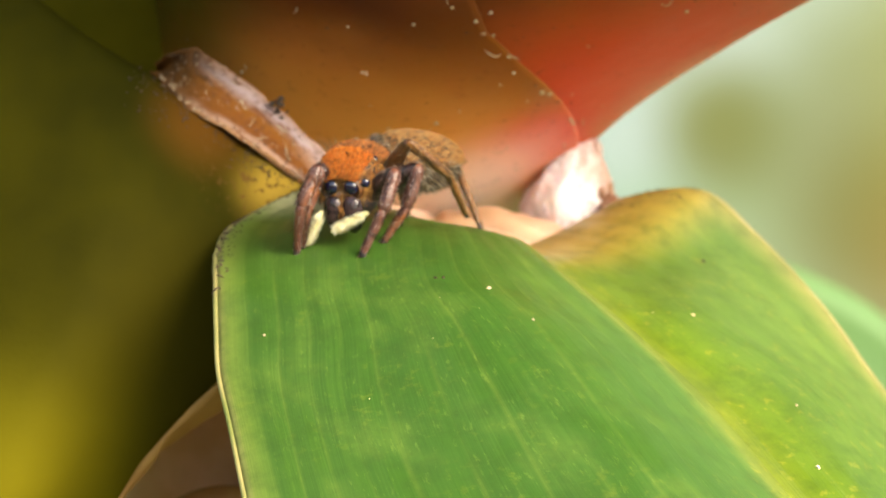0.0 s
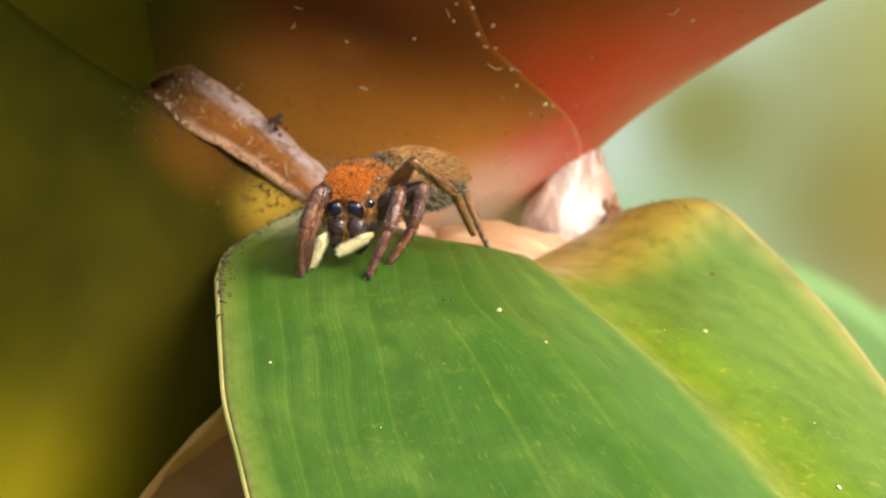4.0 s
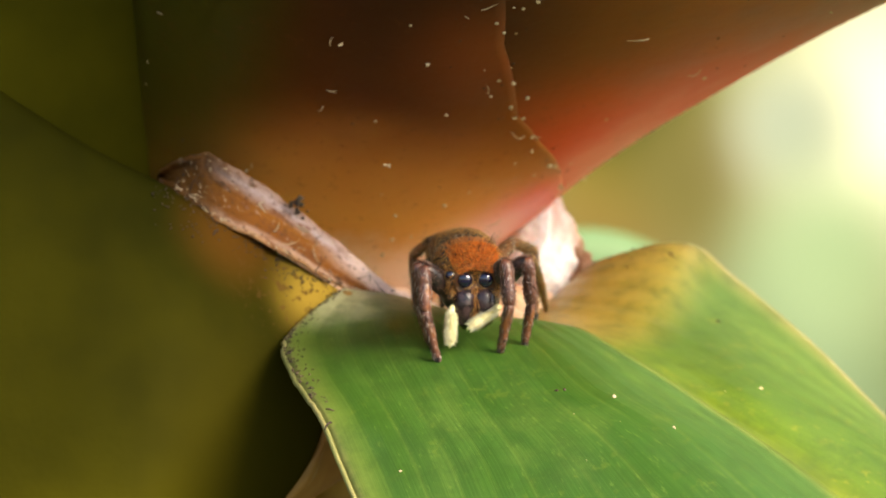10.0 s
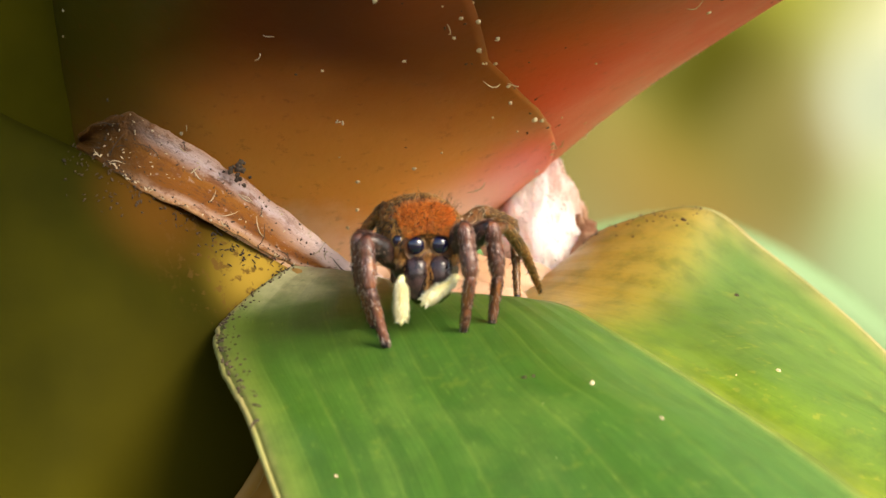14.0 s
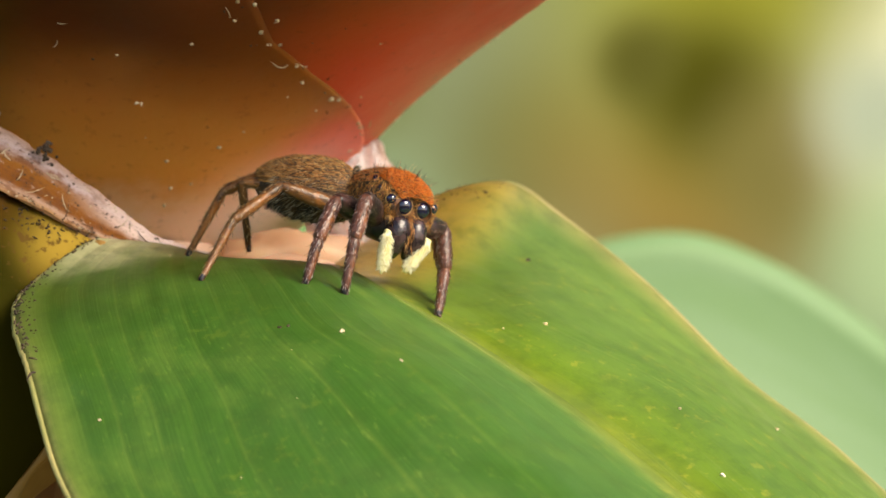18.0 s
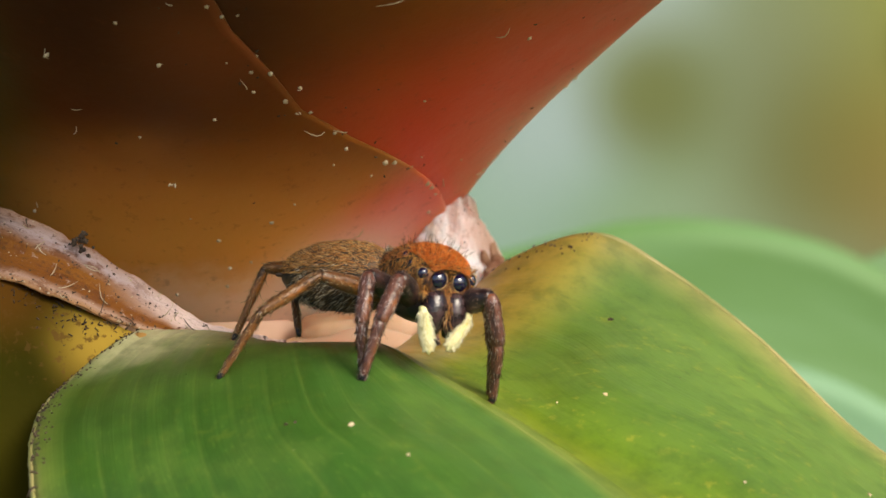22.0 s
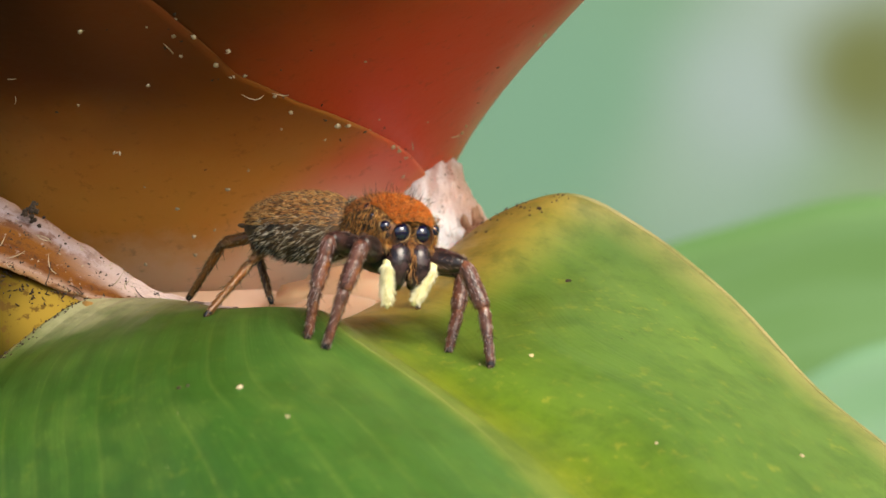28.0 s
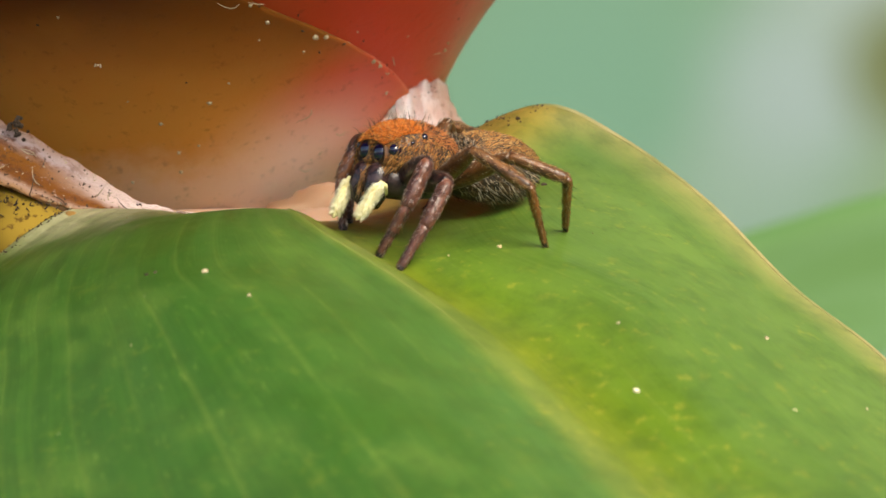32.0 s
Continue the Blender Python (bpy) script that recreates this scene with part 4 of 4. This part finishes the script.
def build_spider():
    rng = random.Random(11)
    palps = []
    spider = thing("jumping_spider", "small orange-brown jumping spider with cream palps, standing on the leaf", "spider")
    # head and thorax
    shape = rings_surface([(-1.70, 0.20, 0.06, -0.52), (-1.60, 0.56, 0.24, -0.72), (-1.3, 0.84, 0.52, -0.84), (-0.85, 1.02, 0.86, -0.92), (-0.3, 1.07, 1.03, -0.92), (0.2, 1.05, 1.06, -0.86),
                           (0.7, 0.99, 0.95, -0.72), (1.05, 0.88, 0.72, -0.58), (1.27, 0.76, 0.49, -0.48), (1.36, 0.60, 0.36, -0.40)], 2.3)
    carapace = part("carapace", body_mesh("carapace", shape, SPI["carapace"]), spider, "domed brown carapace with orange hairs")
    crown = fur(shape, 4600, 0.60, 0.99, 40, 140, 0.15, 0.0095, Vector((0, 0.75, 0.0)), rng, 0.16, 0.35)
    part("crown_hair", hair_mesh("crown_hair", crown, SPI["orange_hair"]), carapace, "short bright orange hairs")
    nape = fur(shape, 3400, 0.05, 0.68, 22, 158, 0.18, 0.0095, Vector((0, -0.5, -0.1)), rng, 0.14)
    part("nape_hair", hair_mesh("nape_hair", nape, SPI["rust_hair"]), carapace, "rusty hairs streaked with black")
    side = fur(shape, 2000, 0.03, 0.97, -25, 42, 0.17, 0.010, Vector((0, 0.25, -0.35)), rng, 0.15) + fur(shape, 2000, 0.03, 0.97, 138, 205, 0.17, 0.010, Vector((0, 0.25, -0.35)), rng, 0.15)
    part("flank_hair", hair_mesh("flank_hair", side, SPI["gold_hair"]), carapace, "golden and black hairs")
    tall = fur(shape, 60, 0.45, 0.97, 40, 140, 0.46, 0.010, Vector((0, 0.25, 0.5)), rng, 1.0, 0.35)
    part("bristles", hair_mesh("bristles", tall, SPI["bristle"]), carapace, "upright dark bristles")
    margin = []
    for k in range(260):
        v = 0.015 + k / 259 * 0.42
        for a in (-16, 196):
            margin.append((shape(v, a) * 1.01, Vector((0, 0.8, -0.2)) + Vector((rng.gauss(0, .1), 0, rng.gauss(0, .1))), 0.10, 0.012))
    part("pale_margin", hair_mesh("pale_margin", margin, SPI["palp_hair"]), carapace, "thin pale margin")
    # eyes: two large in front, two smaller beside them, two tiny, two on the crown
    for x, y, z, r, rim in ((0.325, 1.20, 0.068, 0.29, True), (-0.325, 1.20, 0.068, 0.29, True), (0.765, 1.13, 0.185, 0.185, True), (-0.765, 1.13, 0.185, 0.185, True),
                            (0.93, 0.66, 0.44, 0.06, False), (-0.93, 0.66, 0.44, 0.06, False), (0.845, 0.22, 0.63, 0.125, True), (-0.845, 0.22, 0.63, 0.125, True)):
        part("eye", ball("eye", (x, y, z), r, SPI["eye"]), carapace, "glossy black eye")
        if rim:
            out = Vector((x * (0.5 if y > 1.1 else 0.9), 1.0 if y > 0.9 else 0.0, 0.05 if y > 0.9 else 0.35)).normalized()
            s = out.orthogonal().normalized()
            o = out.cross(s)
            loop = [Vector((x, y, z)) + out * r * 0.42 + (s * math.cos(k * math.pi / 12) + o * math.sin(k * math.pi / 12)) * r * 0.92 for k in range(25)]
            part("eye_rim", tube_mesh("eye_rim", loop, [r * 0.10] * 25, [SPI["eye_rim"]], (), 6), carapace)
    face = []
    while len(face) < 900:
        x, z = rng.uniform(-0.92, 0.92), rng.uniform(-0.42, 0.50)
        if min(math.hypot(x - 0.325, z - 0.068), math.hypot(x + 0.325, z - 0.068)) > 0.29 and min(math.hypot(x - 0.74, z - 0.18), math.hypot(x + 0.74, z - 0.18)) > 0.19:
            face.append((Vector((x, 1.34 - 0.30 * x * x, z)), Vector((x * 0.6 + rng.gauss(0, 0.3), 0.45, z * 0.8 + rng.gauss(0, 0.3))), rng.uniform(0.08, 0.17), 0.009))
    part("face_hair", hair_mesh("face_hair", face, SPI["gold_hair"]), carapace, "golden brown and black face hairs")
    lip = [(Vector((x := rng.uniform(-0.85, 0.85), 1.36 - 0.25 * x * x, rng.uniform(-0.44, -0.28))), Vector((rng.gauss(0, 0.3), 0.8, -0.7)), rng.uniform(0.12, 0.26), 0.009) for _ in range(420)]
    part("brow_hair", hair_mesh("brow_hair", lip, SPI["back_hair"]), carapace, "pale tan fringe under the eyes")
    # underside, jaws, palps
    under = rings_surface([(-1.65, 0.25, -0.2, -0.65), (-1.0, 0.80, -0.2, -1.05), (0, 0.95, -0.2, -1.22), (0.8, 0.90, -0.2, -1.22), (1.15, 0.66, -0.2, -1.05)], 2.2)
    part("underside", body_mesh("underside", under, SPI["belly"], 20, 28), spider, "black underside")
    for sx in (1, -1):
        path = [(0.28 * sx, 1.00, -0.30), (0.31 * sx, 1.22, -0.55), (0.33 * sx, 1.30, -0.90), (0.31 * sx, 1.26, -1.25), (0.24 * sx, 1.18, -1.50)]
        part("jaw", tube_mesh("jaw", path, [0.32, 0.38, 0.36, 0.29, 0.13], [SPI["jaw"]], (), 18), spider, "dark glossy purple-brown jaw")
        # the palp hangs along -z from its knee; its base reaches back to the jaw
        path = [(-0.20 * sx, -0.42, -0.05), (-0.06 * sx, -0.16, 0.05), (0, 0, 0.02), (0, 0.02, -0.16), (0, 0.03, -0.5), (0, 0.02, -0.85), (0, 0, -1.12), (0, 0, -1.25)]
        palp = part("palp", tube_mesh("palp", path, [0.08, 0.10, 0.10, 0.11, 0.13, 0.13, 0.085, 0.02], [SPI["palp"]], (), 12), spider, "cream-yellow feathery palp")
        palps.append(palp)
        rows = []
        for _ in range(900):
            z = -rng.uniform(0.0, 1.10)
            n = Vector((rng.gauss(0, 1), rng.gauss(0, 1), 0)).normalized()
            rows.append((n * 0.085 + Vector((0, 0, z)), n * rng.uniform(0.7, 1.5) + Vector((0, 0.1, -1.0)), rng.uniform(0.14, 0.27) * (1.0 if z > -0.9 else 0.7), 0.0095))
        part("palp_hair", hair_mesh("palp_hair", rows, SPI["palp_hair"]), palp)
    chin = [(Vector((rng.uniform(-0.16, 0.16), 1.56, rng.uniform(-1.15, -0.45))), Vector((rng.gauss(0, 0.4), 0.2, -0.8)), 0.28, 0.009) for _ in range(46)]
    part("jaw_hair", hair_mesh("jaw_hair", chin, SPI["back_hair"]), spider)
    # abdomen, hung from the waist
    ashape = rings_surface([(-3.45, 0.10, 0.0, -0.24), (-3.35, 0.36, 0.22, -0.46), (-2.95, 0.76, 0.60, -0.78), (-2.3, 1.06, 0.90, -1.00), (-1.5, 1.18, 1.02, -1.06), (-0.85, 1.12, 0.98, -0.98),
                            (-0.35, 0.86, 0.72, -0.72), (-0.05, 0.52, 0.40, -0.48), (0.18, 0.18, 0.04, -0.24)], 2.1)
    abdomen = part("abdomen", body_mesh("abdomen", ashape, SPI["abdomen"]), spider, "oval golden brown hairy abdomen with a dark belly")
    back = fur(ashape, 9500, 0.03, 0.99, 5, 175, 0.17, 0.0085, Vector((0, -0.8, 0.0)), rng, 0.2)
    part("back_hair", hair_mesh("back_hair", back, SPI["back_hair"]), abdomen, "brown and tan hairs")
    flank = fur(ashape, 1900, 0.1, 0.95, -70, 20, 0.20, 0.009, Vector((0, -0.7, -0.3)), rng, 0.2) + fur(ashape, 1900, 0.1, 0.95, 160, 250, 0.20, 0.009, Vector((0, -0.7, -0.3)), rng, 0.2)
    flank += fur(ashape, 1200, 0.80, 1.0, 0, 180, 0.26, 0.009, Vector((0, 0.1, 0.4)), rng, 0.5)
    part("side_hair", hair_mesh("side_hair", flank, SPI["white_hair"]), abdomen, "whitish and black side hairs")
    for sx in (-1, 1):
        part("spinneret", ball("spinneret", (0.1 * sx, -3.50, -0.12), 0.1, SPI["bristle"], (0.7, 1.6, 0.7), 8), abdomen)
    # legs: thigh, shin and foot
    legs = {}
    for key, (x, y, a, b, c, fat) in LEGS.items():
        front = key[1] in "12"
        mats = [SPI["leg_front"] if front else SPI["leg_rear"], SPI["claw"], SPI["leg_scale_front"] if front else SPI["leg_scale_rear"], SPI["bristle"]]

        def scales(count, long, radius, length, lift=0.35):
            """Flat-lying hairs round a piece of a leg."""
            rows = []
            for _ in range(count):
                turn, s = rng.uniform(0, 2 * math.pi), rng.random()
                n = Vector((math.cos(turn), math.sin(turn), 0))
                rows.append((n * radius(s) * 0.97 + Vector((0, 0, -s * long)), n * lift + Vector((rng.gauss(0, 0.12), rng.gauss(0, 0.12), -1)), length * rng.uniform(0.6, 1.3), 0.011))
            return rows

        def piece(name, long, knots, count, spines, dark_end, parent, label, mats=mats):
            """A round piece along -z: knots of (share of its length, share of the leg's half thickness)."""
            def radius(s):
                return fat * sum(float(np.interp(s + d, [k[0] for k in knots], [k[1] for k in knots])) for d in (-0.03, 0, 0.03)) / 3
            cuts = [0] + [k / 22 for k in range(1, 21)] + [0.93, 0.965, 1.0]
            path = [(0, 0, 0.5 * fat * knots[0][1])] + [(0, 0, -s * long) for s in cuts]
            radii = [radius(0) * 0.6] + [radius(s) for s in cuts]
            rows = [(*r, 2) for r in scales(count, long, radius, 0.12)]
            for s in spines:
                for turn in (0.7, 2.4, 4.4):
                    n = Vector((math.cos(turn + s * 9), math.sin(turn + s * 9), 0))
                    rows.append((n * radius(s) * 0.8 + Vector((0, 0, -s * long)), n * 0.8 + Vector((0, 0, -0.8)), 0.30, 0.013, 3))
            return part(name, tube_mesh(name, path, radii, mats, rows, 14, 21 if dark_end else None), parent, label)
        leg = piece("leg", a, ((0, 1.15), (0.2, 1.5), (0.6, 1.5), (0.88, 1.15), (1, 0.75)), 420, (), False, spider, "brown leg with dark thigh and pale scales", [SPI["thigh"] if front else mats[0], mats[1], SPI["thigh_scale"] if front else SPI["white_hair"], mats[3]])
        shin = piece("shin", b, ((0, 0.72), (0.1, 0.98), (0.3, 1.0), (0.36, 0.84), (0.42, 0.98), (0.7, 1.0), (0.92, 0.86), (1, 0.66)), 420, (0.6, 0.8), False, leg, "shin with pale streaks")
        foot = piece("foot", c, ((0, 0.62), (0.08, 0.74), (0.45, 0.66), (0.53, 0.52), (0.6, 0.60), (0.9, 0.50), (1, 0.34)), 380, (0.12, 0.3, 0.46), True, leg, "slim foot with a dark tip")
        legs[key] = (leg, shin, foot)
    return spider, abdomen, legs, palps


# hip (x, y), lengths of thigh, shin and foot, half thickness, in mm
LEGS = {"R1": (0.55, 0.45, 1.70, 1.39, 1.65, 0.235), "R2": (0.60, -0.05, 1.95, 1.41, 1.39, 0.225), "R3": (0.60, -0.65, 2.58, 1.96, 2.19, 0.18), "R4": (0.50, -1.15, 2.73, 1.69, 2.33, 0.185)}
LEGS.update({"L" + k[1]: (-v[0], *v[1:]) for k, v in list(LEGS.items())})
HIP_Z = -0.60
PALP_KNEE = (0.739, 1.433, -0.815)


def body_pose(origin, heading, pitch, lean):
    """heading: degrees from -y towards +x; lean: the right side down."""
    h, p, q = radians(heading), radians(pitch), radians(lean)
    f = Vector((math.sin(h) * math.cos(p), -math.cos(h) * math.cos(p), math.sin(p)))
    r = f.cross(Vector((0, 0, 1))).normalized()
    u = r.cross(f)
    r, u = r * math.cos(q) - u * math.sin(q), u * math.cos(q) + r * math.sin(q)
    m = Matrix((r, f, u)).transposed().to_4x4()
    m.translation = at(*origin)
    return m


def bone(start, end, pole):
    """A pose at start whose -z points to end and whose +x leans to pole."""
    z = (start - end).normalized()
    x = (pole - z * pole.dot(z)).normalized()
    y = z.cross(x)
    m = Matrix((x, y, z)).transposed().to_4x4()
    m.translation = start
    return m


def leg_pose(key, tip, rise, tilt):
    """Poses of the thigh in the spider's space, of shin and foot in the thigh's. rise: the foot's angle over the line
    from its tip to the hip; tilt: the leg's plane, from upright; both in degrees."""
    x, y, a, b, c, _ = LEGS[key]
    a, b, c = a * MM, b * MM, c * MM
    hip = Vector((x, y, HIP_Z)) * MM
    e1 = (hip - tip).normalized()
    up = Vector((math.copysign(0.35, x), 0, 1.0))
    e2 = (up - e1 * up.dot(e1)).normalized()
    e2 = e2 * math.cos(radians(tilt)) + e1.cross(e2) * math.sin(radians(tilt))
    ankle = tip + (e1 * math.cos(radians(rise)) + e2 * math.sin(radians(rise))) * c
    d = ankle - hip
    far = min(max(d.length, abs(a - b) + 0.05 * MM), (a + b) * 0.985)
    axis = d.normalized()
    along = (a * a - b * b + far * far) / (2 * far)
    pole = (e2 - axis * e2.dot(axis)).normalized()
    knee = hip + axis * along + pole * math.sqrt(max(a * a - along * along, 0))
    ankle = hip + axis * far
    thigh, shin, foot = bone(hip, knee, pole), bone(knee, ankle, pole), bone(ankle, tip, pole)
    return thigh, thigh.inverted() @ shin, thigh.inverted() @ foot


def motions():
    """The spider's stances; it holds each one for a while and steps quickly to the next."""
    body_rows, abdomen_rows, leg_rows, palp_rows = [], [], {k: [] for k in LEGS}, ([], [])

    def stance(start, end, origin, heading, pitch, lean, tail, lift, right_tip, left_tip, **feet):
        m = body_pose(origin, heading, pitch, lean)
        back = Matrix.Translation((0, -1.36 * MM, -0.10 * MM)) @ pose(0, 0, 0, lift, 0, tail)
        poses = {k: leg_pose(k, m.inverted() @ at(*feet[k][:3]), *feet[k][3:]) for k in LEGS}
        for t in sorted({start, end}):
            body_rows.append((t, m))
            abdomen_rows.append((t, back))
            for k, (sx, tip) in enumerate(((1, right_tip), (-1, left_tip))):
                knee = Vector((PALP_KNEE[0] * sx, PALP_KNEE[1], PALP_KNEE[2])) * MM
                palp_rows[k].append((t, bone(knee, Vector(tip) * MM, Vector((1, 0, 0)))))
            for k in LEGS:
                leg_rows[k].append((t, poses[k]))

    stance(0, 6.3, (-0.133, -2.0942, 0.1106), -11.7, -27.2, 8.1, -50, 10, (1.31, 1.75, -1.89), (0.37, 1.85, -1.32),
           R1=(-0.200, -2.135, -0.034, 50, 29), R2=(-0.194, -2.118, -0.024, 56, 36), R3=(-0.125, -1.896, 0.060, 101, -25), R4=(-0.045, -1.843, 0.070, 73, 4), L1=(-0.093, -2.175, -0.023, 43, 21), L2=(-0.065, -2.126, 0.007, 57, 29), L3=(0.060, -2.022, 0.077, 52, -26), L4=(0.086, -1.936, 0.064, 59, 61))
    stance(6.9, 7, (-0.0800, -2.0640, 0.1350), -13.0, -21.0, 6.0, -32, 12, (1.37, 1.87, -1.84), (0.34, 1.86, -1.32),
           R1=(-0.163, -2.109, -0.009, 40, -32), R2=(-0.187, -2.099, -0.012, 40, -25), R3=(-0.106, -1.870, 0.067, 102, 1), R4=(-0.034, -1.807, 0.070, 70, 20), L1=(-0.050, -2.127, 0.010, 49, 20), L2=(0.007, -2.070, 0.036, 49, -14), L3=(0.052, -2.027, 0.077, 64, -44), L4=(0.108, -1.881, 0.064, 75, 49))
    stance(7.4, 13.6, (-0.0717, -2.0723, 0.1354), -3.9, -14.5, 5.4, -6, 8, (0.83, 1.71, -2.03), (0.27, 1.79, -1.38),
           R1=(-0.125, -2.132, -0.010, 45, -1), R2=(-0.127, -2.078, 0.013, 54, 13), R3=(-0.115, -1.890, 0.063, 103, -33), R4=(-0.054, -1.816, 0.073, 80, -16), L1=(-0.026, -2.133, 0.012, 51, -20), L2=(0.019, -2.106, 0.026, 53, -13), L3=(0.134, -1.789, 0.082, 23, -7), L4=(0.098, -1.866, 0.064, 74, 28))
    stance(15.3, 16.5, (-0.0987, -2.0133, 0.1579), 1.3, 6.6, 1.6, 6, 0, (0.51, 1.68, -2.01), (-0.1, 1.79, -1.79),
           R1=(-0.124, -2.148, -0.017, 33, -5), R2=(-0.175, -2.110, -0.014, 39, 6), R3=(-0.213, -1.947, 0.029, 65, -55), R4=(-0.177, -1.849, 0.068, 98, -46), L1=(-0.030, -2.098, 0.023, 46, -29), L2=(0.019, -2.092, 0.030, 47, -10), L3=(0.206, -1.885, 0.047, 28, -23), L4=(0.065, -1.939, 0.074, 98, 42))
    stance(16.9, 17.05, (0.0973, -2.0089, 0.1695), 22.4, -20.4, 0.9, 58, 8, (0.62, 1.7, -2.02), (-0.39, 1.71, -1.94),
           R1=(-0.010, -2.173, -0.002, 34, 5), R2=(-0.044, -2.149, -0.000, 28, -17), R3=(-0.189, -2.070, -0.001, 29, -50), R4=(-0.118, -1.903, 0.059, 65, 22), L1=(0.281, -1.966, -0.002, 29, 26), L2=(0.242, -1.940, 0.016, 36, -43), L3=(0.184, -1.679, 0.070, 37, 46), L4=(0.088, -1.822, 0.061, 20, 98))
    stance(17.4, 17.55, (0.1810, -1.9660, 0.1500), 25.0, -15.0, -4.0, 60, 14, (0.65, 1.65, -2.05), (-0.15, 1.85, -1.80),
           R1=(0.133, -2.085, 0.027, 38, 6), R2=(0.010, -2.119, 0.022, 38, 1), R3=(-0.071, -2.067, 0.027, 36, -26), R4=(-0.114, -1.899, 0.062, 45, -9), L1=(0.301, -1.976, -0.009, 40, 40), L2=(0.279, -1.968, -0.001, 49, 39), L3=(0.239, -1.844, 0.040, 76, 43), L4=(0.060, -1.850, 0.070, 79, 40))
    stance(18, 20.6, (0.215, -1.9879, 0.1559), 26.8, -11.2, -8.4, 58, 4, (0.76, 1.67, -2.06), (-0.07, 1.62, -1.84),
           R1=(0.137, -2.123, 0.014, 38, 6), R2=(0.081, -2.108, 0.027, 38, 1), R3=(-0.071, -2.068, 0.027, 36, -26), R4=(-0.085, -1.876, 0.067, 45, -9), L1=(0.294, -1.996, -0.014, 40, 40), L2=(0.304, -1.949, -0.000, 49, 39), L3=(0.274, -1.740, 0.064, 76, 43), L4=(0.010, -1.877, 0.078, 79, 40))
    stance(20.9, 24.3, (0.2129, -1.995, 0.1484), 30.9, -5.9, -8.8, 56, 4, (0.51, 1.71, -1.98), (-0.07, 1.67, -1.82),
           R1=(0.126, -2.132, 0.014, 39, 23), R2=(0.127, -2.110, 0.021, 47, 0), R3=(-0.074, -2.084, 0.021, 39, 17), R4=(-0.078, -1.846, 0.072, 54, -22), L1=(0.301, -2.026, -0.025, 41, -44), L2=(0.299, -1.998, -0.016, 46, -49), L3=(0.221, -1.745, 0.054, 78, 41), L4=(0.025, -1.916, 0.077, 89, -23))
    stance(24.7, 25.5, (0.2232, -1.9911, 0.1613), 39.6, -6.0, -5.8, 54, 0, (0.82, 1.67, -2.04), (0.01, 1.51, -1.82),
           R1=(0.181, -2.095, 0.010, 41, 18), R2=(0.115, -2.105, 0.024, 43, 5), R3=(0.003, -1.992, 0.054, 47, 42), R4=(-0.072, -1.896, 0.064, 58, -24), L1=(0.296, -2.026, -0.023, 41, -19), L2=(0.329, -1.921, 0.005, 50, 26), L3=(0.195, -1.652, 0.069, 38, 24), L4=(0.062, -1.918, 0.070, 99, 4))
    stance(27.4, 28.15, (0.2655, -1.965, 0.1618), 38.5, -8.2, -5.7, 54, 2, (0.71, 1.67, -2.07), (-0.15, 1.52, -1.94),
           R1=(0.195, -2.103, 0.003, 34, 28), R2=(0.168, -2.084, 0.018, 41, 12), R3=(0.002, -1.985, 0.055, 38, -60), R4=(-0.070, -1.805, 0.080, 35, 0), L1=(0.409, -2.026, -0.033, 29, -8), L2=(0.342, -1.967, -0.011, 40, 42), L3=(0.273, -1.783, 0.052, 99, 41), L4=(0.079, -1.898, 0.071, 89, -14))
    stance(28.3, 28.3, (0.338, -1.9712, 0.1302), -11.0, -0.1, -13.7, -8, 6, (0.17, 1.76, -1.85), (-0.28, 1.6, -1.9),
           R1=(0.235, -2.075, -0.003, 45, -3), R2=(0.182, -2.033, 0.028, 44, -56), R3=(0.201, -1.908, 0.034, 73, 47), R4=(0.236, -1.809, 0.046, 68, 40), L1=(0.336, -2.114, -0.055, 29, 8), L2=(0.454, -2.018, -0.030, 46, -5), L3=(0.577, -1.985, -0.048, 53, -30), L4=(0.426, -1.816, 0.035, 66, -46))
    stance(28.55, 30.1, (0.3568, -2.0096, 0.1093), -54.4, 3.5, -5.4, 10, 0, (-0.07, 1.82, -1.66), (-0.64, 1.71, -2.02),
           R1=(0.207, -2.066, 0.011, 39, -8), R2=(0.224, -2.013, 0.018, 49, -3), R3=(0.331, -1.878, 0.018, 84, -29), R4=(0.431, -1.845, 0.028, 95, 3), L1=(0.327, -2.106, -0.049, 39, 16), L2=(0.371, -2.085, -0.069, 34, 13), L3=(0.569, -1.992, -0.048, 61, -26), L4=(0.551, -1.936, -0.023, 67, -24))
    stance(30.4, 32, (0.3277, -1.93, 0.1188), -39.8, 4.9, -11.2, 2, -4, (0.62, 1.90, -1.85), (-0.66, 2.02, -1.78),
           R1=(0.227, -1.933, 0.022, 48, -23), R2=(0.224, -1.879, 0.035, 84, -31), R3=(0.320, -1.790, 0.050, 108, -25), R4=(0.419, -1.756, 0.056, 98, 13), L1=(0.295, -2.029, -0.024, 46, 14), L2=(0.329, -2.056, -0.045, 40, 21), L3=(0.521, -1.965, -0.024, 73, -36), L4=(0.539, -1.879, 0.001, 79, -37))
    walk(spider, body_rows)
    walk(abdomen, abdomen_rows)
    for palp, rows in zip(spider_palps, palp_rows):
        walk(palp, rows)
    for k, pieces in spider_legs.items():
        for n, piece in enumerate(pieces):
            walk(piece, [(t, p[n]) for t, p in leg_rows[k]])


spider, abdomen, spider_legs, spider_palps = build_spider()

motions()
